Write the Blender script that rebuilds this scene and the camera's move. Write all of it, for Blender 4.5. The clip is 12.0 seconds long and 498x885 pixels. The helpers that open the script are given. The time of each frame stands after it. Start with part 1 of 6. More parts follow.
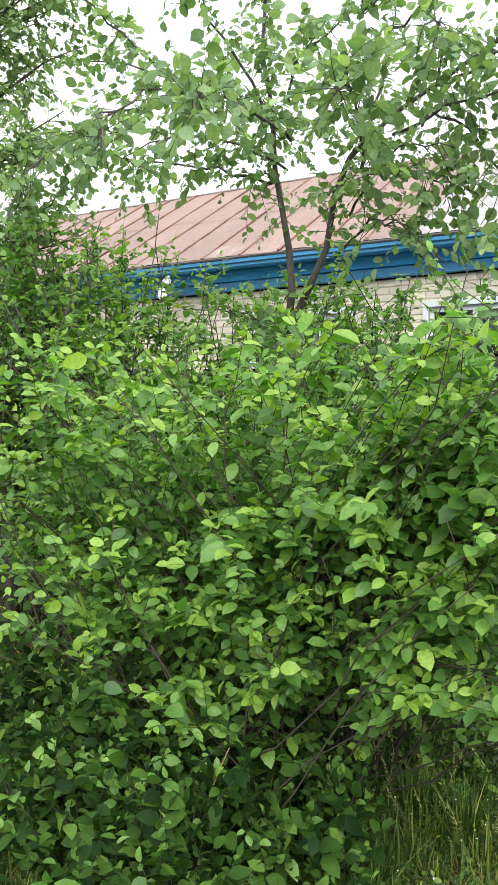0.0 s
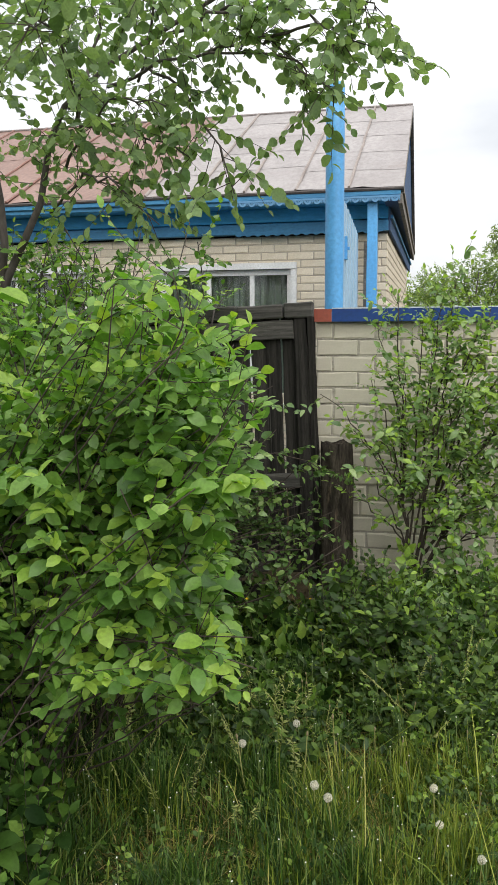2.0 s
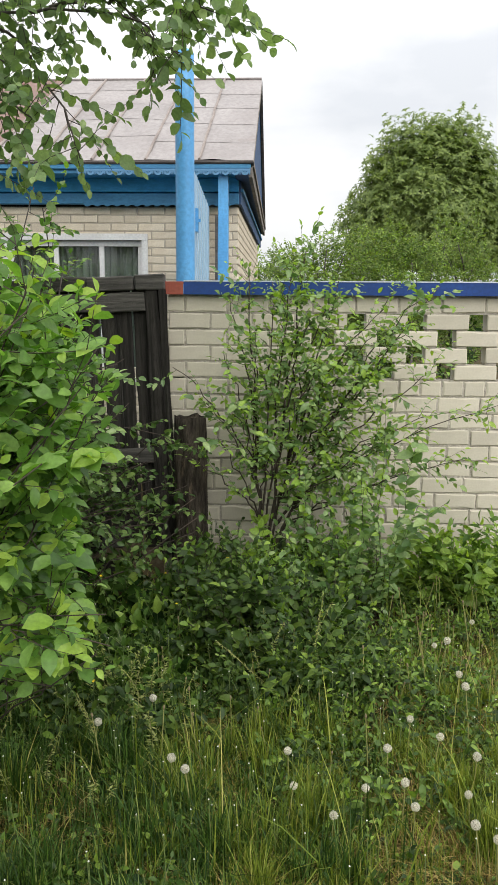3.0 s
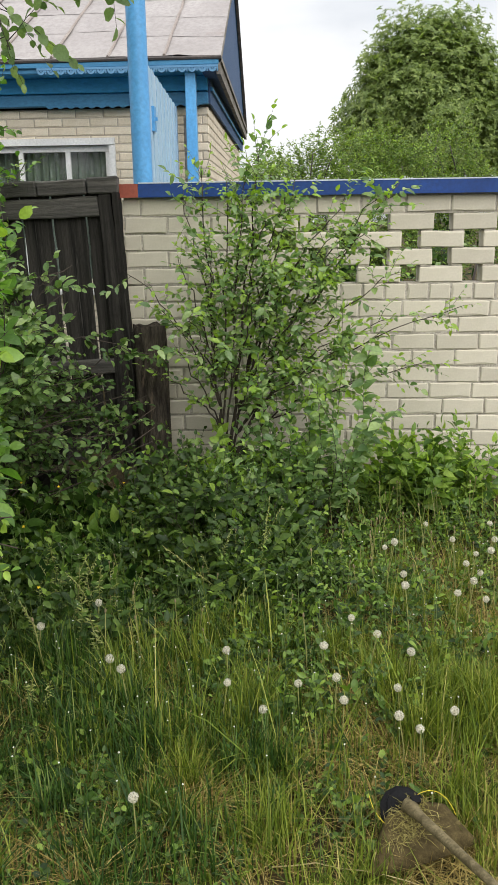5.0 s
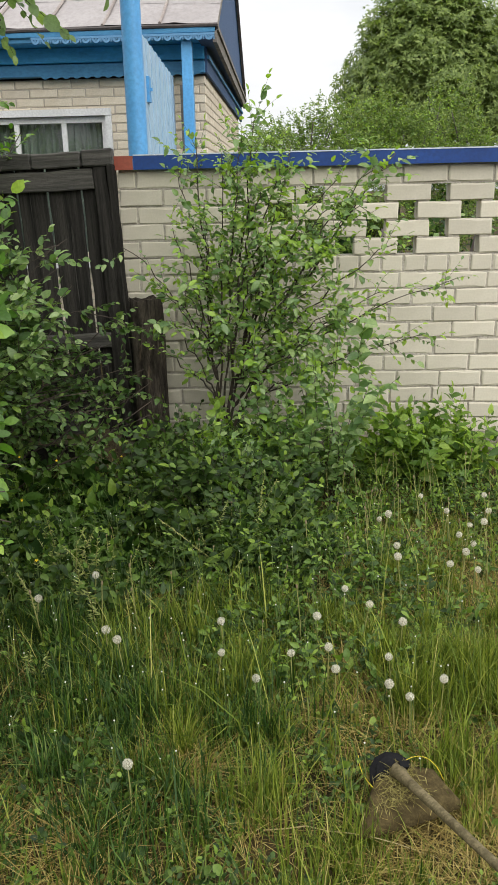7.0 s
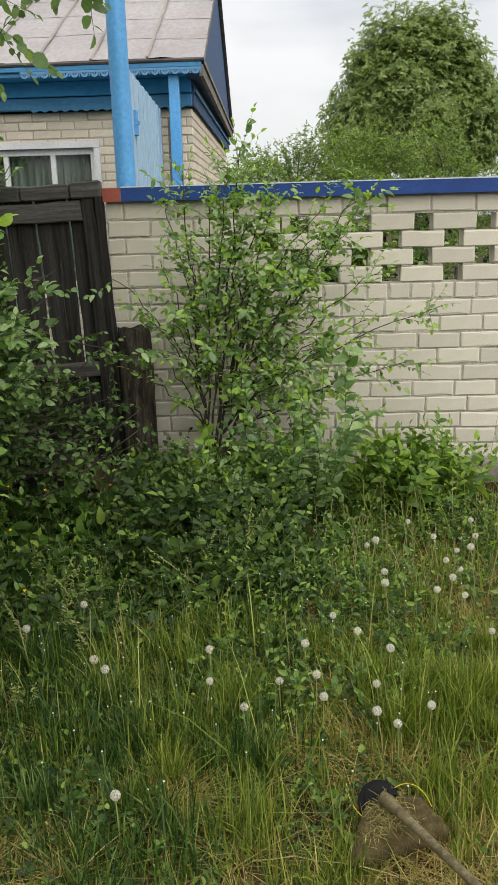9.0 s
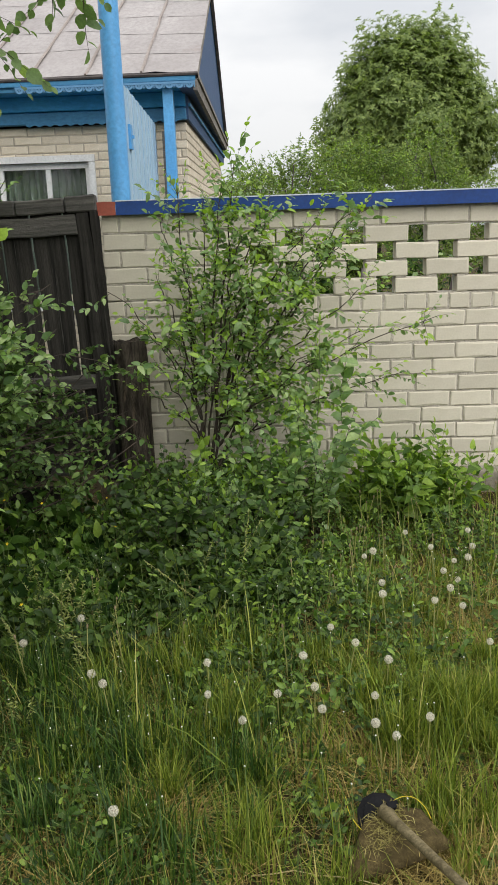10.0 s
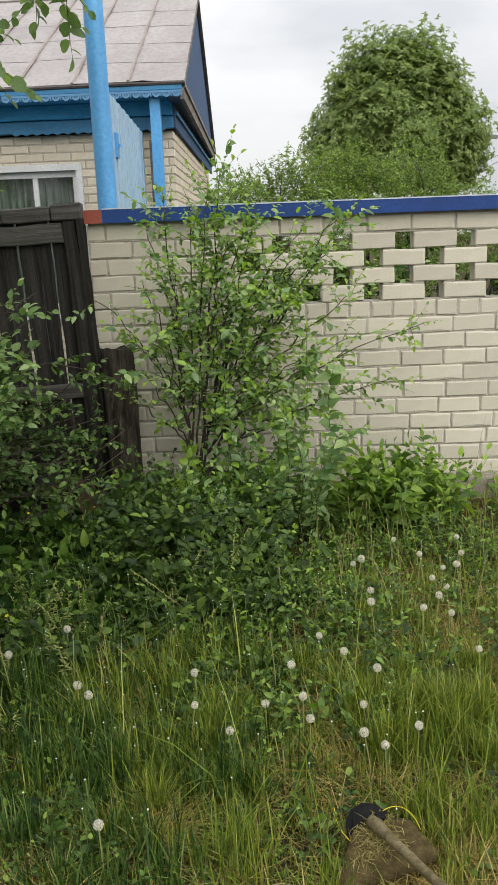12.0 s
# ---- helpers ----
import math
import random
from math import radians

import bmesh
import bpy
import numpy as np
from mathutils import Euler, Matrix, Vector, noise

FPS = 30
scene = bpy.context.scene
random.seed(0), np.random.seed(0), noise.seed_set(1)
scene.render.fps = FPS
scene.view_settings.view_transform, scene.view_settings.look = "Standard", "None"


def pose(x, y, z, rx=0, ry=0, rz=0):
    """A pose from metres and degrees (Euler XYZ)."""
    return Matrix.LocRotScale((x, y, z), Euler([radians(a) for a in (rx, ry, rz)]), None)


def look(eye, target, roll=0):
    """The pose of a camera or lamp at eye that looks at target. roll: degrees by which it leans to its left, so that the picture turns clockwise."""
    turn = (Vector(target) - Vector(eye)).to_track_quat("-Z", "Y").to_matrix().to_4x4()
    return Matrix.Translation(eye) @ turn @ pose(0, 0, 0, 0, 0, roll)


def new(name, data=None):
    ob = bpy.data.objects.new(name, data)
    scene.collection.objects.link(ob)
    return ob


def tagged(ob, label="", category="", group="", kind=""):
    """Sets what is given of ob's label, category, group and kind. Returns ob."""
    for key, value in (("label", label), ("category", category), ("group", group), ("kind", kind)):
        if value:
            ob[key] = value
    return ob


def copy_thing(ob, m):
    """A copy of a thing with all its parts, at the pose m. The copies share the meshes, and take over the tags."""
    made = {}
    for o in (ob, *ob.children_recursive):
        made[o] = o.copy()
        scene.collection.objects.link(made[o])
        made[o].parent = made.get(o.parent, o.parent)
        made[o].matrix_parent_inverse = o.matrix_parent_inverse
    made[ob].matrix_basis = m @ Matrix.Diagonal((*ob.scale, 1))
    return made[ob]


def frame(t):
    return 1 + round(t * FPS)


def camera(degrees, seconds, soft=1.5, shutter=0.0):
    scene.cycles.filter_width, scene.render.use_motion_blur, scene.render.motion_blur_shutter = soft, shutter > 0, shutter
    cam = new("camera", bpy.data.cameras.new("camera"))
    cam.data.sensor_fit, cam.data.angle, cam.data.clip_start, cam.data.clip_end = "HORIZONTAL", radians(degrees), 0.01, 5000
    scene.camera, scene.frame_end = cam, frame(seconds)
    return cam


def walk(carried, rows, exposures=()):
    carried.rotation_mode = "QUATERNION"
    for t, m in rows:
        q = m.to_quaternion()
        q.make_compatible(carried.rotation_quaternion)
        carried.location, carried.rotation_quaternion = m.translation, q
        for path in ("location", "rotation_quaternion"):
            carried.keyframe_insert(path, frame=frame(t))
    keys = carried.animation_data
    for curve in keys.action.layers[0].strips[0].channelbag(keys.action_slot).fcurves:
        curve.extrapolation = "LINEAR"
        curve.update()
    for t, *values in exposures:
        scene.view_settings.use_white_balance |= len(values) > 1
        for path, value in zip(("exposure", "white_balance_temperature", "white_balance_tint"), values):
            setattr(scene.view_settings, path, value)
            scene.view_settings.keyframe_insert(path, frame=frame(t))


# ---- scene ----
cam = camera(33.9, 12.0)
PATH = [
    (0, (0.675, -5.233, 1.683), (-0.32, -3.506, 1.519), -1.7),
    (0.5, (0.689, -5.254, 1.706), (-0.212, -3.479, 1.513), -1.5),
    (1, (0.746, -5.172, 1.696), (0.008, -3.326, 1.478), -0.6),
    (1.2, (0.769, -5.126, 1.692), (0.102, -3.254, 1.463), -0.5),
    (1.5, (0.797, -5.073, 1.682), (0.186, -3.183, 1.445), -0.5),
    (2, (0.826, -5.041, 1.68), (0.381, -3.109, 1.419), -0.3),
    (2.5, (0.805, -4.984, 1.678), (0.597, -3.016, 1.384), 0.6),
    (3, (0.83, -5.016, 1.669), (0.737, -3.044, 1.348), 0.4),
    (5, (1.064, -4.963, 1.612), (0.968, -3.035, 1.091), -0.8),
    (5.5, (1.109, -4.972, 1.605), (1.0, -3.055, 1.046), -1.4),
    (6, (1.107, -4.971, 1.608), (0.99, -3.062, 1.024), -1.4),
    (6.5, (1.1, -4.965, 1.601), (0.99, -3.056, 1.016), -1.1),
    (7, (1.1, -4.98, 1.621), (0.996, -3.07, 1.035), -1.2),
    (9, (1.116, -5.0, 1.636), (1.035, -3.072, 1.11), -1.5),
    (9.5, (1.114, -5.001, 1.639), (1.04, -3.07, 1.127), -1.5),
    (10, (1.119, -5.001, 1.64), (1.046, -3.066, 1.14), -1.9),
    (10.5, (1.124, -4.996, 1.64), (1.06, -3.057, 1.152), -2.0),
    (11, (1.128, -4.985, 1.632), (1.072, -3.045, 1.149), -2.1),
    (11.5, (1.129, -4.985, 1.631), (1.077, -3.046, 1.145), -2.0),
    (12, (1.134, -4.984, 1.633), (1.084, -3.044, 1.152), -2.1),
]
walk(cam, [(t, look(eye, target, roll)) for t, eye, target, roll in PATH], [(0.0, 0.7, 6150, 5), (0.5, 0.48, 6200, 6), (1.0, 0.38, 6250, 7), (1.6, 0.24, 6350, 9), (2.4, 0.1, 6500, 10), (6.0, 0.14, 6500, 10), (7.2, 0.08, 6500, 10), (9.0, -0.06, 6500, 10), (12.0, -0.03, 6500, 10)])

# ---- world and light: a bright overcast sky, lighter overhead ----
world = bpy.data.worlds.new("overcast_sky")
scene.world = world
world.use_nodes = True
wt = world.node_tree
wt.nodes.clear()
w_out = wt.nodes.new("ShaderNodeOutputWorld")
w_bg = wt.nodes.new("ShaderNodeBackground")
w_sky = wt.nodes.new("ShaderNodeTexSky")
w_sky.sky_type = 'NISHITA'
w_sky.sun_disc = False
w_sky.sun_elevation = radians(40)
w_sky.sun_rotation = radians(161)
w_co = wt.nodes.new("ShaderNodeTexCoord")
w_map = wt.nodes.new("ShaderNodeMapping")
w_map.inputs["Scale"].default_value = (1.0, 1.0, 2.6)
w_map.inputs["Location"].default_value = (0.4, 1.3, 0.2)
w_noise = wt.nodes.new("ShaderNodeTexNoise")
w_noise.inputs["Scale"].default_value = 2.6
w_noise.inputs["Detail"].default_value = 6.0
w_noise.inputs["Roughness"].default_value = 0.5
w_ramp = wt.nodes.new("ShaderNodeValToRGB")
w_ramp.color_ramp.elements[0].position = 0.35
w_ramp.color_ramp.elements[0].color = (0.74, 0.762, 0.795, 1)
w_ramp.color_ramp.elements[1].position = 0.56
w_ramp.color_ramp.elements[1].color = (1.0, 1.0, 1.0, 1)
w_sep = wt.nodes.new("ShaderNodeSeparateXYZ")
w_grad = wt.nodes.new("ShaderNodeMapRange")
w_grad.inputs["From Min"].default_value = 0.0
w_grad.inputs["From Max"].default_value = 1.0
w_grad.inputs["To Min"].default_value = 0.84
w_grad.inputs["To Max"].default_value = 2.0
w_mul = wt.nodes.new("ShaderNodeMix")
w_mul.data_type = 'RGBA'
w_mul.blend_type = 'MULTIPLY'
w_mul.inputs["Factor"].default_value = 1.0
w_mix = wt.nodes.new("ShaderNodeMix")
w_mix.data_type = 'RGBA'
w_mix.blend_type = 'MIX'
w_mix.inputs["Factor"].default_value = 0.94
w_skyk = wt.nodes.new("ShaderNodeMix")
w_skyk.data_type = 'RGBA'
w_skyk.blend_type = 'MULTIPLY'
w_skyk.inputs["Factor"].default_value = 1.0
w_skyk.inputs["B"].default_value = (0.1, 0.1, 0.1, 1)
wl = wt.links.new
wl(w_co.outputs["Generated"], w_map.inputs["Vector"])
wl(w_map.outputs["Vector"], w_noise.inputs["Vector"])
wl(w_noise.outputs["Fac"], w_ramp.inputs["Fac"])
wl(w_co.outputs["Generated"], w_sep.inputs["Vector"])
wl(w_sep.outputs["Z"], w_grad.inputs["Value"])
wl(w_ramp.outputs["Color"], w_mul.inputs["A"])
wl(w_grad.outputs["Result"], w_mul.inputs["B"])
wl(w_sky.outputs["Color"], w_skyk.inputs["A"])
wl(w_skyk.outputs["Result"], w_mix.inputs["A"])
wl(w_mul.outputs["Result"], w_mix.inputs["B"])
wl(w_mix.outputs["Result"], w_bg.inputs["Color"])
wl(w_bg.outputs["Background"], w_out.inputs["Surface"])
w_bg.inputs["Strength"].default_value = 1.0

sun_data = bpy.data.lights.new("sun", 'SUN')
sun_data.energy = 2.4
sun_data.angle = radians(66)
sun_data.color = (1.0, 0.97, 0.9)
sun = new("sun", sun_data)
sun.matrix_world = look((5.5, -8.2, 9.4), (0, 0, 0))


# ---- materials ----
def node_mat(name):
    m = bpy.data.materials.new(name)
    m.use_nodes = True
    nt = m.node_tree
    return m, nt, nt.nodes["Principled BSDF"]


def ramp_node(nt, stops):
    r = nt.nodes.new("ShaderNodeValToRGB")
    els = r.color_ramp.elements
    while len(els) < len(stops):
        els.new(0.5)
    for e, (p, c) in zip(els, stops):
        e.position = p
        e.color = (*c, 1)
    return r


def noise_node(nt, scale, detail=4.0, rough=0.55, stretch=(1, 1, 1), coord="Object"):
    tc = nt.nodes.new("ShaderNodeTexCoord")
    mp = nt.nodes.new("ShaderNodeMapping")
    mp.inputs["Scale"].default_value = stretch
    n = nt.nodes.new("ShaderNodeTexNoise")
    n.inputs["Scale"].default_value = scale
    n.inputs["Detail"].default_value = detail
    n.inputs["Roughness"].default_value = rough
    nt.links.new(tc.outputs[coord], mp.inputs["Vector"])
    nt.links.new(mp.outputs["Vector"], n.inputs["Vector"])
    return n


def mixed(nt, a, b, fac, mode='MIX'):
    x = nt.nodes.new("ShaderNodeMix")
    x.data_type = 'RGBA'
    x.blend_type = mode
    for sock, v in ((x.inputs["A"], a), (x.inputs["B"], b)):
        if isinstance(v, tuple):
            sock.default_value = (*v, 1)
        else:
            nt.links.new(v, sock)
    if isinstance(fac, (int, float)):
        x.inputs["Factor"].default_value = fac
    else:
        nt.links.new(fac, x.inputs["Factor"])
    return x.outputs["Result"]


def bump_to(nt, bsdf, height, strength, distance):
    b = nt.nodes.new("ShaderNodeBump")
    b.inputs["Strength"].default_value = strength
    b.inputs["Distance"].default_value = distance
    nt.links.new(height, b.inputs["Height"])
    nt.links.new(b.outputs["Normal"], bsdf.inputs["Normal"])


def surface(name, c_low, c_high, coarse, fine, rough=0.8, bump=0.4, dist=0.004, stretch=(1, 1, 1), stain=None, stain_at=0.6, spread=0.0, coord="Object", metal=0.0, grain=0.55):
    """Two scales of variation, an optional stain colour and relief."""
    m, nt, b = node_mat(name)
    n1 = noise_node(nt, coarse, 3.0, 0.6, stretch, coord)
    n2 = noise_node(nt, fine, 5.0, 0.6, stretch, coord)
    r1 = ramp_node(nt, [(0.3, c_low), (0.7, c_high)])
    nt.links.new(n1.outputs["Fac"], r1.inputs["Fac"])
    dark = tuple(c * 0.72 for c in c_low)
    r2 = ramp_node(nt, [(0.35, (0, 0, 0)), (0.62, (1, 1, 1))])
    nt.links.new(n2.outputs["Fac"], r2.inputs["Fac"])
    col = mixed(nt, dark, r1.outputs["Color"], r2.outputs["Color"])
    col = mixed(nt, r1.outputs["Color"], col, grain)
    if stain:
        n3 = noise_node(nt, coarse * 0.55 + 0.3, 6.0, 0.7, stretch, coord)
        r3 = ramp_node(nt, [(stain_at, (0, 0, 0)), (stain_at + 0.12, (1, 1, 1))])
        nt.links.new(n3.outputs["Fac"], r3.inputs["Fac"])
        col = mixed(nt, col, stain, r3.outputs["Color"])
    if spread:
        oi = nt.nodes.new("ShaderNodeObjectInfo")
        rr = ramp_node(nt, [(0.0, (1 - spread,) * 3), (1.0, (1 + spread * 0.4,) * 3)])
        nt.links.new(oi.outputs["Random"], rr.inputs["Fac"])
        col = mixed(nt, col, rr.outputs["Color"], 1.0, 'MULTIPLY')
    nt.links.new(col, b.inputs["Base Color"])
    b.inputs["Roughness"].default_value = rough
    b.inputs["Metallic"].default_value = metal
    bump_to(nt, b, n2.outputs["Fac"], bump, dist)
    return m


def leaf_mat(name, stops, through_light=0.42, rough=0.45, tint=(1.35, 1.45, 0.42), gloss=0.42):
    """A leaf: glossy above, letting some light through, each leaf of its own green."""
    m, nt, b = node_mat(name)
    geo = nt.nodes.new("ShaderNodeNewGeometry")
    r = ramp_node(nt, stops)
    nt.links.new(geo.outputs["Random Per Island"], r.inputs["Fac"])
    n = noise_node(nt, 90.0, 3.0)
    r2 = ramp_node(nt, [(0.3, (0.8, 0.8, 0.8)), (0.7, (1.12, 1.12, 1.12))])
    nt.links.new(n.outputs["Fac"], r2.inputs["Fac"])
    col = mixed(nt, r.outputs["Color"], r2.outputs["Color"], 1.0, 'MULTIPLY')
    nt.links.new(col, b.inputs["Base Color"])
    b.inputs["Roughness"].default_value = rough
    b.inputs["Specular IOR Level"].default_value = gloss
    tr = nt.nodes.new("ShaderNodeBsdfTranslucent")
    lit = mixed(nt, col, tint, 1.0, 'MULTIPLY')
    nt.links.new(lit, tr.inputs["Color"])
    mx = nt.nodes.new("ShaderNodeMixShader")
    mx.inputs["Fac"].default_value = through_light
    out = nt.nodes["Material Output"]
    nt.links.new(b.outputs["BSDF"], mx.inputs[1])
    nt.links.new(tr.outputs["BSDF"], mx.inputs[2])
    nt.links.new(mx.outputs["Shader"], out.inputs["Surface"])
    bump_to(nt, b, n.outputs["Fac"], 0.25, 0.002)
    return m


M_BUSH = leaf_mat("plum_leaf", [(0.0, (0.055, 0.125, 0.024)), (0.45, (0.13, 0.25, 0.048)), (0.85, (0.22, 0.37, 0.082)), (1.0, (0.3, 0.46, 0.1))], 0.42, 0.42, (1.08, 1.4, 0.42))
M_YOUNG = leaf_mat("young_leaf", [(0.0, (0.22, 0.36, 0.05)), (1.0, (0.32, 0.46, 0.08))], 0.4)
M_APPLE = leaf_mat("apple_leaf", [(0.0, (0.105, 0.175, 0.07)), (0.6, (0.2, 0.3, 0.12)), (1.0, (0.3, 0.41, 0.17))], 0.5, 0.5, (1.25, 1.3, 0.7))
M_SAP = leaf_mat("cherry_leaf", [(0.0, (0.1, 0.19, 0.058)), (0.5, (0.2, 0.315, 0.105)), (1.0, (0.36, 0.47, 0.18))], 0.45, 0.38, (1.15, 1.28, 0.6), 0.7)
M_GATE = leaf_mat("sucker_leaf", [(0.0, (0.036, 0.08, 0.019)), (0.5, (0.09, 0.165, 0.04)), (1.0, (0.19, 0.28, 0.075))], 0.3, 0.45, (1.1, 1.3, 0.5))
# the next two leaf greens are darkened: shade near the ground is in the colour
M_SHADE_TONED = leaf_mat("shade_toned_leaf", [(0.0, (0.008, 0.025, 0.005)), (0.6, (0.032, 0.07, 0.009)), (0.9, (0.058, 0.115, 0.016)), (1.0, (0.11, 0.18, 0.027))], 0.2, 0.6, gloss=0.12)
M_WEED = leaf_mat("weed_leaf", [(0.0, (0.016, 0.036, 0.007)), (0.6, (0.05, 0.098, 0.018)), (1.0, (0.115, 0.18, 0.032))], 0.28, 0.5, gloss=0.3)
M_RASP = leaf_mat("raspberry_leaf", [(0.0, (0.045, 0.1, 0.014)), (0.5, (0.13, 0.225, 0.035)), (1.0, (0.26, 0.37, 0.06))], 0.36)
M_CHEST = leaf_mat("chestnut_leaf", [(0.0, (0.11, 0.165, 0.045)), (0.6, (0.21, 0.285, 0.078)), (1.0, (0.32, 0.395, 0.118))], 0.42, 0.5, (1.2, 1.3, 0.6), 0.4)
M_HEDGE = leaf_mat("thicket_leaf", [(0.0, (0.09, 0.165, 0.034)), (0.6, (0.165, 0.25, 0.055)), (1.0, (0.26, 0.34, 0.08))], 0.35)
M_GRASS = leaf_mat("grass_blade", [(0.0, (0.05, 0.085, 0.011)), (0.4, (0.13, 0.185, 0.022)), (0.8, (0.22, 0.275, 0.036)), (0.96, (0.31, 0.33, 0.07)), (1.0, (0.46, 0.41, 0.14))], 0.25, 0.55, (1.3, 1.3, 0.35), 0.25)
# lusher grass, its green also darkened to carry the thicket's shade
M_LUSH_SHADE = leaf_mat("lush_shade_toned_blade", [(0.0, (0.013, 0.034, 0.006)), (0.5, (0.036, 0.082, 0.012)), (0.85, (0.08, 0.15, 0.024)), (1.0, (0.22, 0.26, 0.07))], 0.25, 0.55, gloss=0.25)
M_BROME = leaf_mat("brome_spikelet", [(0.0, (0.24, 0.29, 0.09)), (1.0, (0.38, 0.4, 0.16))], 0.45, 0.6)
M_STRAW = leaf_mat("dry_grass", [(0.0, (0.12, 0.085, 0.025)), (0.5, (0.3, 0.225, 0.065)), (0.85, (0.5, 0.4, 0.15)), (1.0, (0.17, 0.22, 0.03))], 0.2, 0.7, (1.1, 1.05, 0.6), 0.2)
M_THATCH = leaf_mat("cut_grass", [(0.0, (0.12, 0.1, 0.028)), (0.6, (0.27, 0.235, 0.075)), (1.0, (0.42, 0.37, 0.15))], 0.15, 0.8, (1.1, 1.1, 0.6), 0.15)
M_DRYSTALK = surface("dry_stalk", (0.34, 0.27, 0.12), (0.5, 0.42, 0.2), 20, 90, 0.7, 0.2, 0.001)
M_BARK = surface("bark", (0.055, 0.045, 0.04), (0.13, 0.11, 0.1), 9, 60, 0.9, 0.8, 0.004, (1, 1, 0.3))
M_TWIG = surface("twig_bark", (0.03, 0.022, 0.018), (0.08, 0.06, 0.042), 12, 80, 0.85, 0.5, 0.002)
M_GREENTWIG = surface("green_shoot", (0.1, 0.16, 0.04), (0.17, 0.2, 0.06), 12, 80, 0.6, 0.3, 0.001)
M_BRICK = surface("silicate_brick", (0.55, 0.505, 0.41), (0.625, 0.58, 0.48), 5, 70, 0.92, 0.4, 0.003, stain=(0.48, 0.425, 0.345), stain_at=0.66, spread=0.13, grain=0.22)
M_MORTAR = surface("mortar", (0.36, 0.33, 0.28), (0.56, 0.52, 0.45), 14, 90, 0.95, 1.0, 0.008, stain=(0.15, 0.13, 0.105), stain_at=0.61)
M_HBRICK = surface("cream_brick", (0.68, 0.59, 0.455), (0.84, 0.755, 0.62), 6, 110, 0.88, 0.5, 0.003, spread=0.16)
M_CONCRETE = surface("plinth_concrete", (0.24, 0.21, 0.17), (0.36, 0.32, 0.26), 4, 70, 0.95, 0.8, 0.006, stain=(0.12, 0.12, 0.07), stain_at=0.55)
M_CAPBLUE = surface("cap_blue_paint", (0.003, 0.034, 0.165), (0.006, 0.05, 0.23), 3, 50, 0.36, 0.12, 0.002, stain=(0.012, 0.065, 0.28), stain_at=0.68)
M_CAPRED = surface("cap_red_primer", (0.27, 0.06, 0.035), (0.34, 0.085, 0.05), 4, 60, 0.55, 0.15, 0.002)
M_PIPE = surface("pipe_blue_paint", (0.085, 0.32, 0.64), (0.105, 0.37, 0.7), 2.5, 40, 0.42, 0.12, 0.002, stain=(0.1, 0.3, 0.62), stain_at=0.74)
M_PANEL = surface("faded_blue_panel", (0.3, 0.48, 0.66), (0.44, 0.6, 0.73), 4, 40, 0.5, 0.15, 0.002, (6, 6, 0.5), stain=(0.56, 0.66, 0.72), stain_at=0.58)
M_EAVE = surface("eave_blue_paint", (0.035, 0.18, 0.36), (0.06, 0.265, 0.48), 3, 45, 0.55, 0.35, 0.003, (0.5, 1, 1), stain=(0.09, 0.2, 0.3), stain_at=0.64)
M_FRIEZE = surface("frieze_blue_paint", (0.045, 0.36, 0.74), (0.08, 0.46, 0.84), 3, 45, 0.6, 0.3, 0.003, (0.4, 1, 1), stain=(0.02, 0.16, 0.38), stain_at=0.66)
M_LACE = surface("trim_pale_blue", (0.085, 0.24, 0.44), (0.14, 0.31, 0.5), 6, 60, 0.6, 0.2, 0.002)
M_ROOFG = surface("grey_roof_sheet", (0.28, 0.252, 0.245), (0.375, 0.345, 0.338), 1.6, 26, 0.55, 0.25, 0.004, (1, 0.5, 1), stain=(0.22, 0.17, 0.155), stain_at=0.6, spread=0.09, metal=0.1)
M_ROOFR = surface("red_roof_sheet", (0.2, 0.115, 0.09), (0.27, 0.17, 0.138), 1.6, 26, 0.6, 0.25, 0.004, (1, 0.5, 1), stain=(0.3, 0.215, 0.18), stain_at=0.6, spread=0.12, metal=0.05)
M_GABLE = surface("gable_slate_paint", (0.033, 0.078, 0.175), (0.058, 0.11, 0.225), 4, 60, 0.8, 0.4, 0.003, (1, 4, 0.3))
M_HMORTAR = surface("house_mortar", (0.44, 0.39, 0.32), (0.56, 0.5, 0.42), 9, 90, 0.95, 0.7, 0.004)
# pale colour that stands for sky reflected on the cap's top flange
M_CAPEDGE = surface("cap_sky_highlight", (0.5, 0.56, 0.66), (0.66, 0.7, 0.76), 6, 60, 0.5, 0.2, 0.002)
M_SEAM = surface("roof_seam", (0.24, 0.2, 0.18), (0.36, 0.31, 0.28), 3, 50, 0.6, 0.3, 0.003)
M_SEAMR = surface("roof_seam_red", (0.2, 0.1, 0.08), (0.3, 0.17, 0.13), 3, 50, 0.6, 0.3, 0.003)
M_EDGE = surface("roof_edge", (0.05, 0.045, 0.045), (0.12, 0.1, 0.095), 4, 50, 0.8, 0.4, 0.004)
M_RAKE = surface("weathered_rake_board", (0.13, 0.115, 0.1), (0.33, 0.3, 0.265), 5, 60, 0.9, 0.7, 0.004, (0.3, 2, 2))
M_WOOD = surface("old_dark_planks", (0.01, 0.0095, 0.009), (0.068, 0.062, 0.055), 6, 80, 0.88, 1.0, 0.008, (5, 5, 0.14), stain=(0.15, 0.14, 0.125), stain_at=0.62, spread=0.4)
M_RAIL = surface("old_dark_rail", (0.03, 0.028, 0.025), (0.19, 0.178, 0.16), 6, 80, 0.88, 1.0, 0.007, (0.14, 5, 5), stain=(0.3, 0.28, 0.25), stain_at=0.6, spread=0.25)
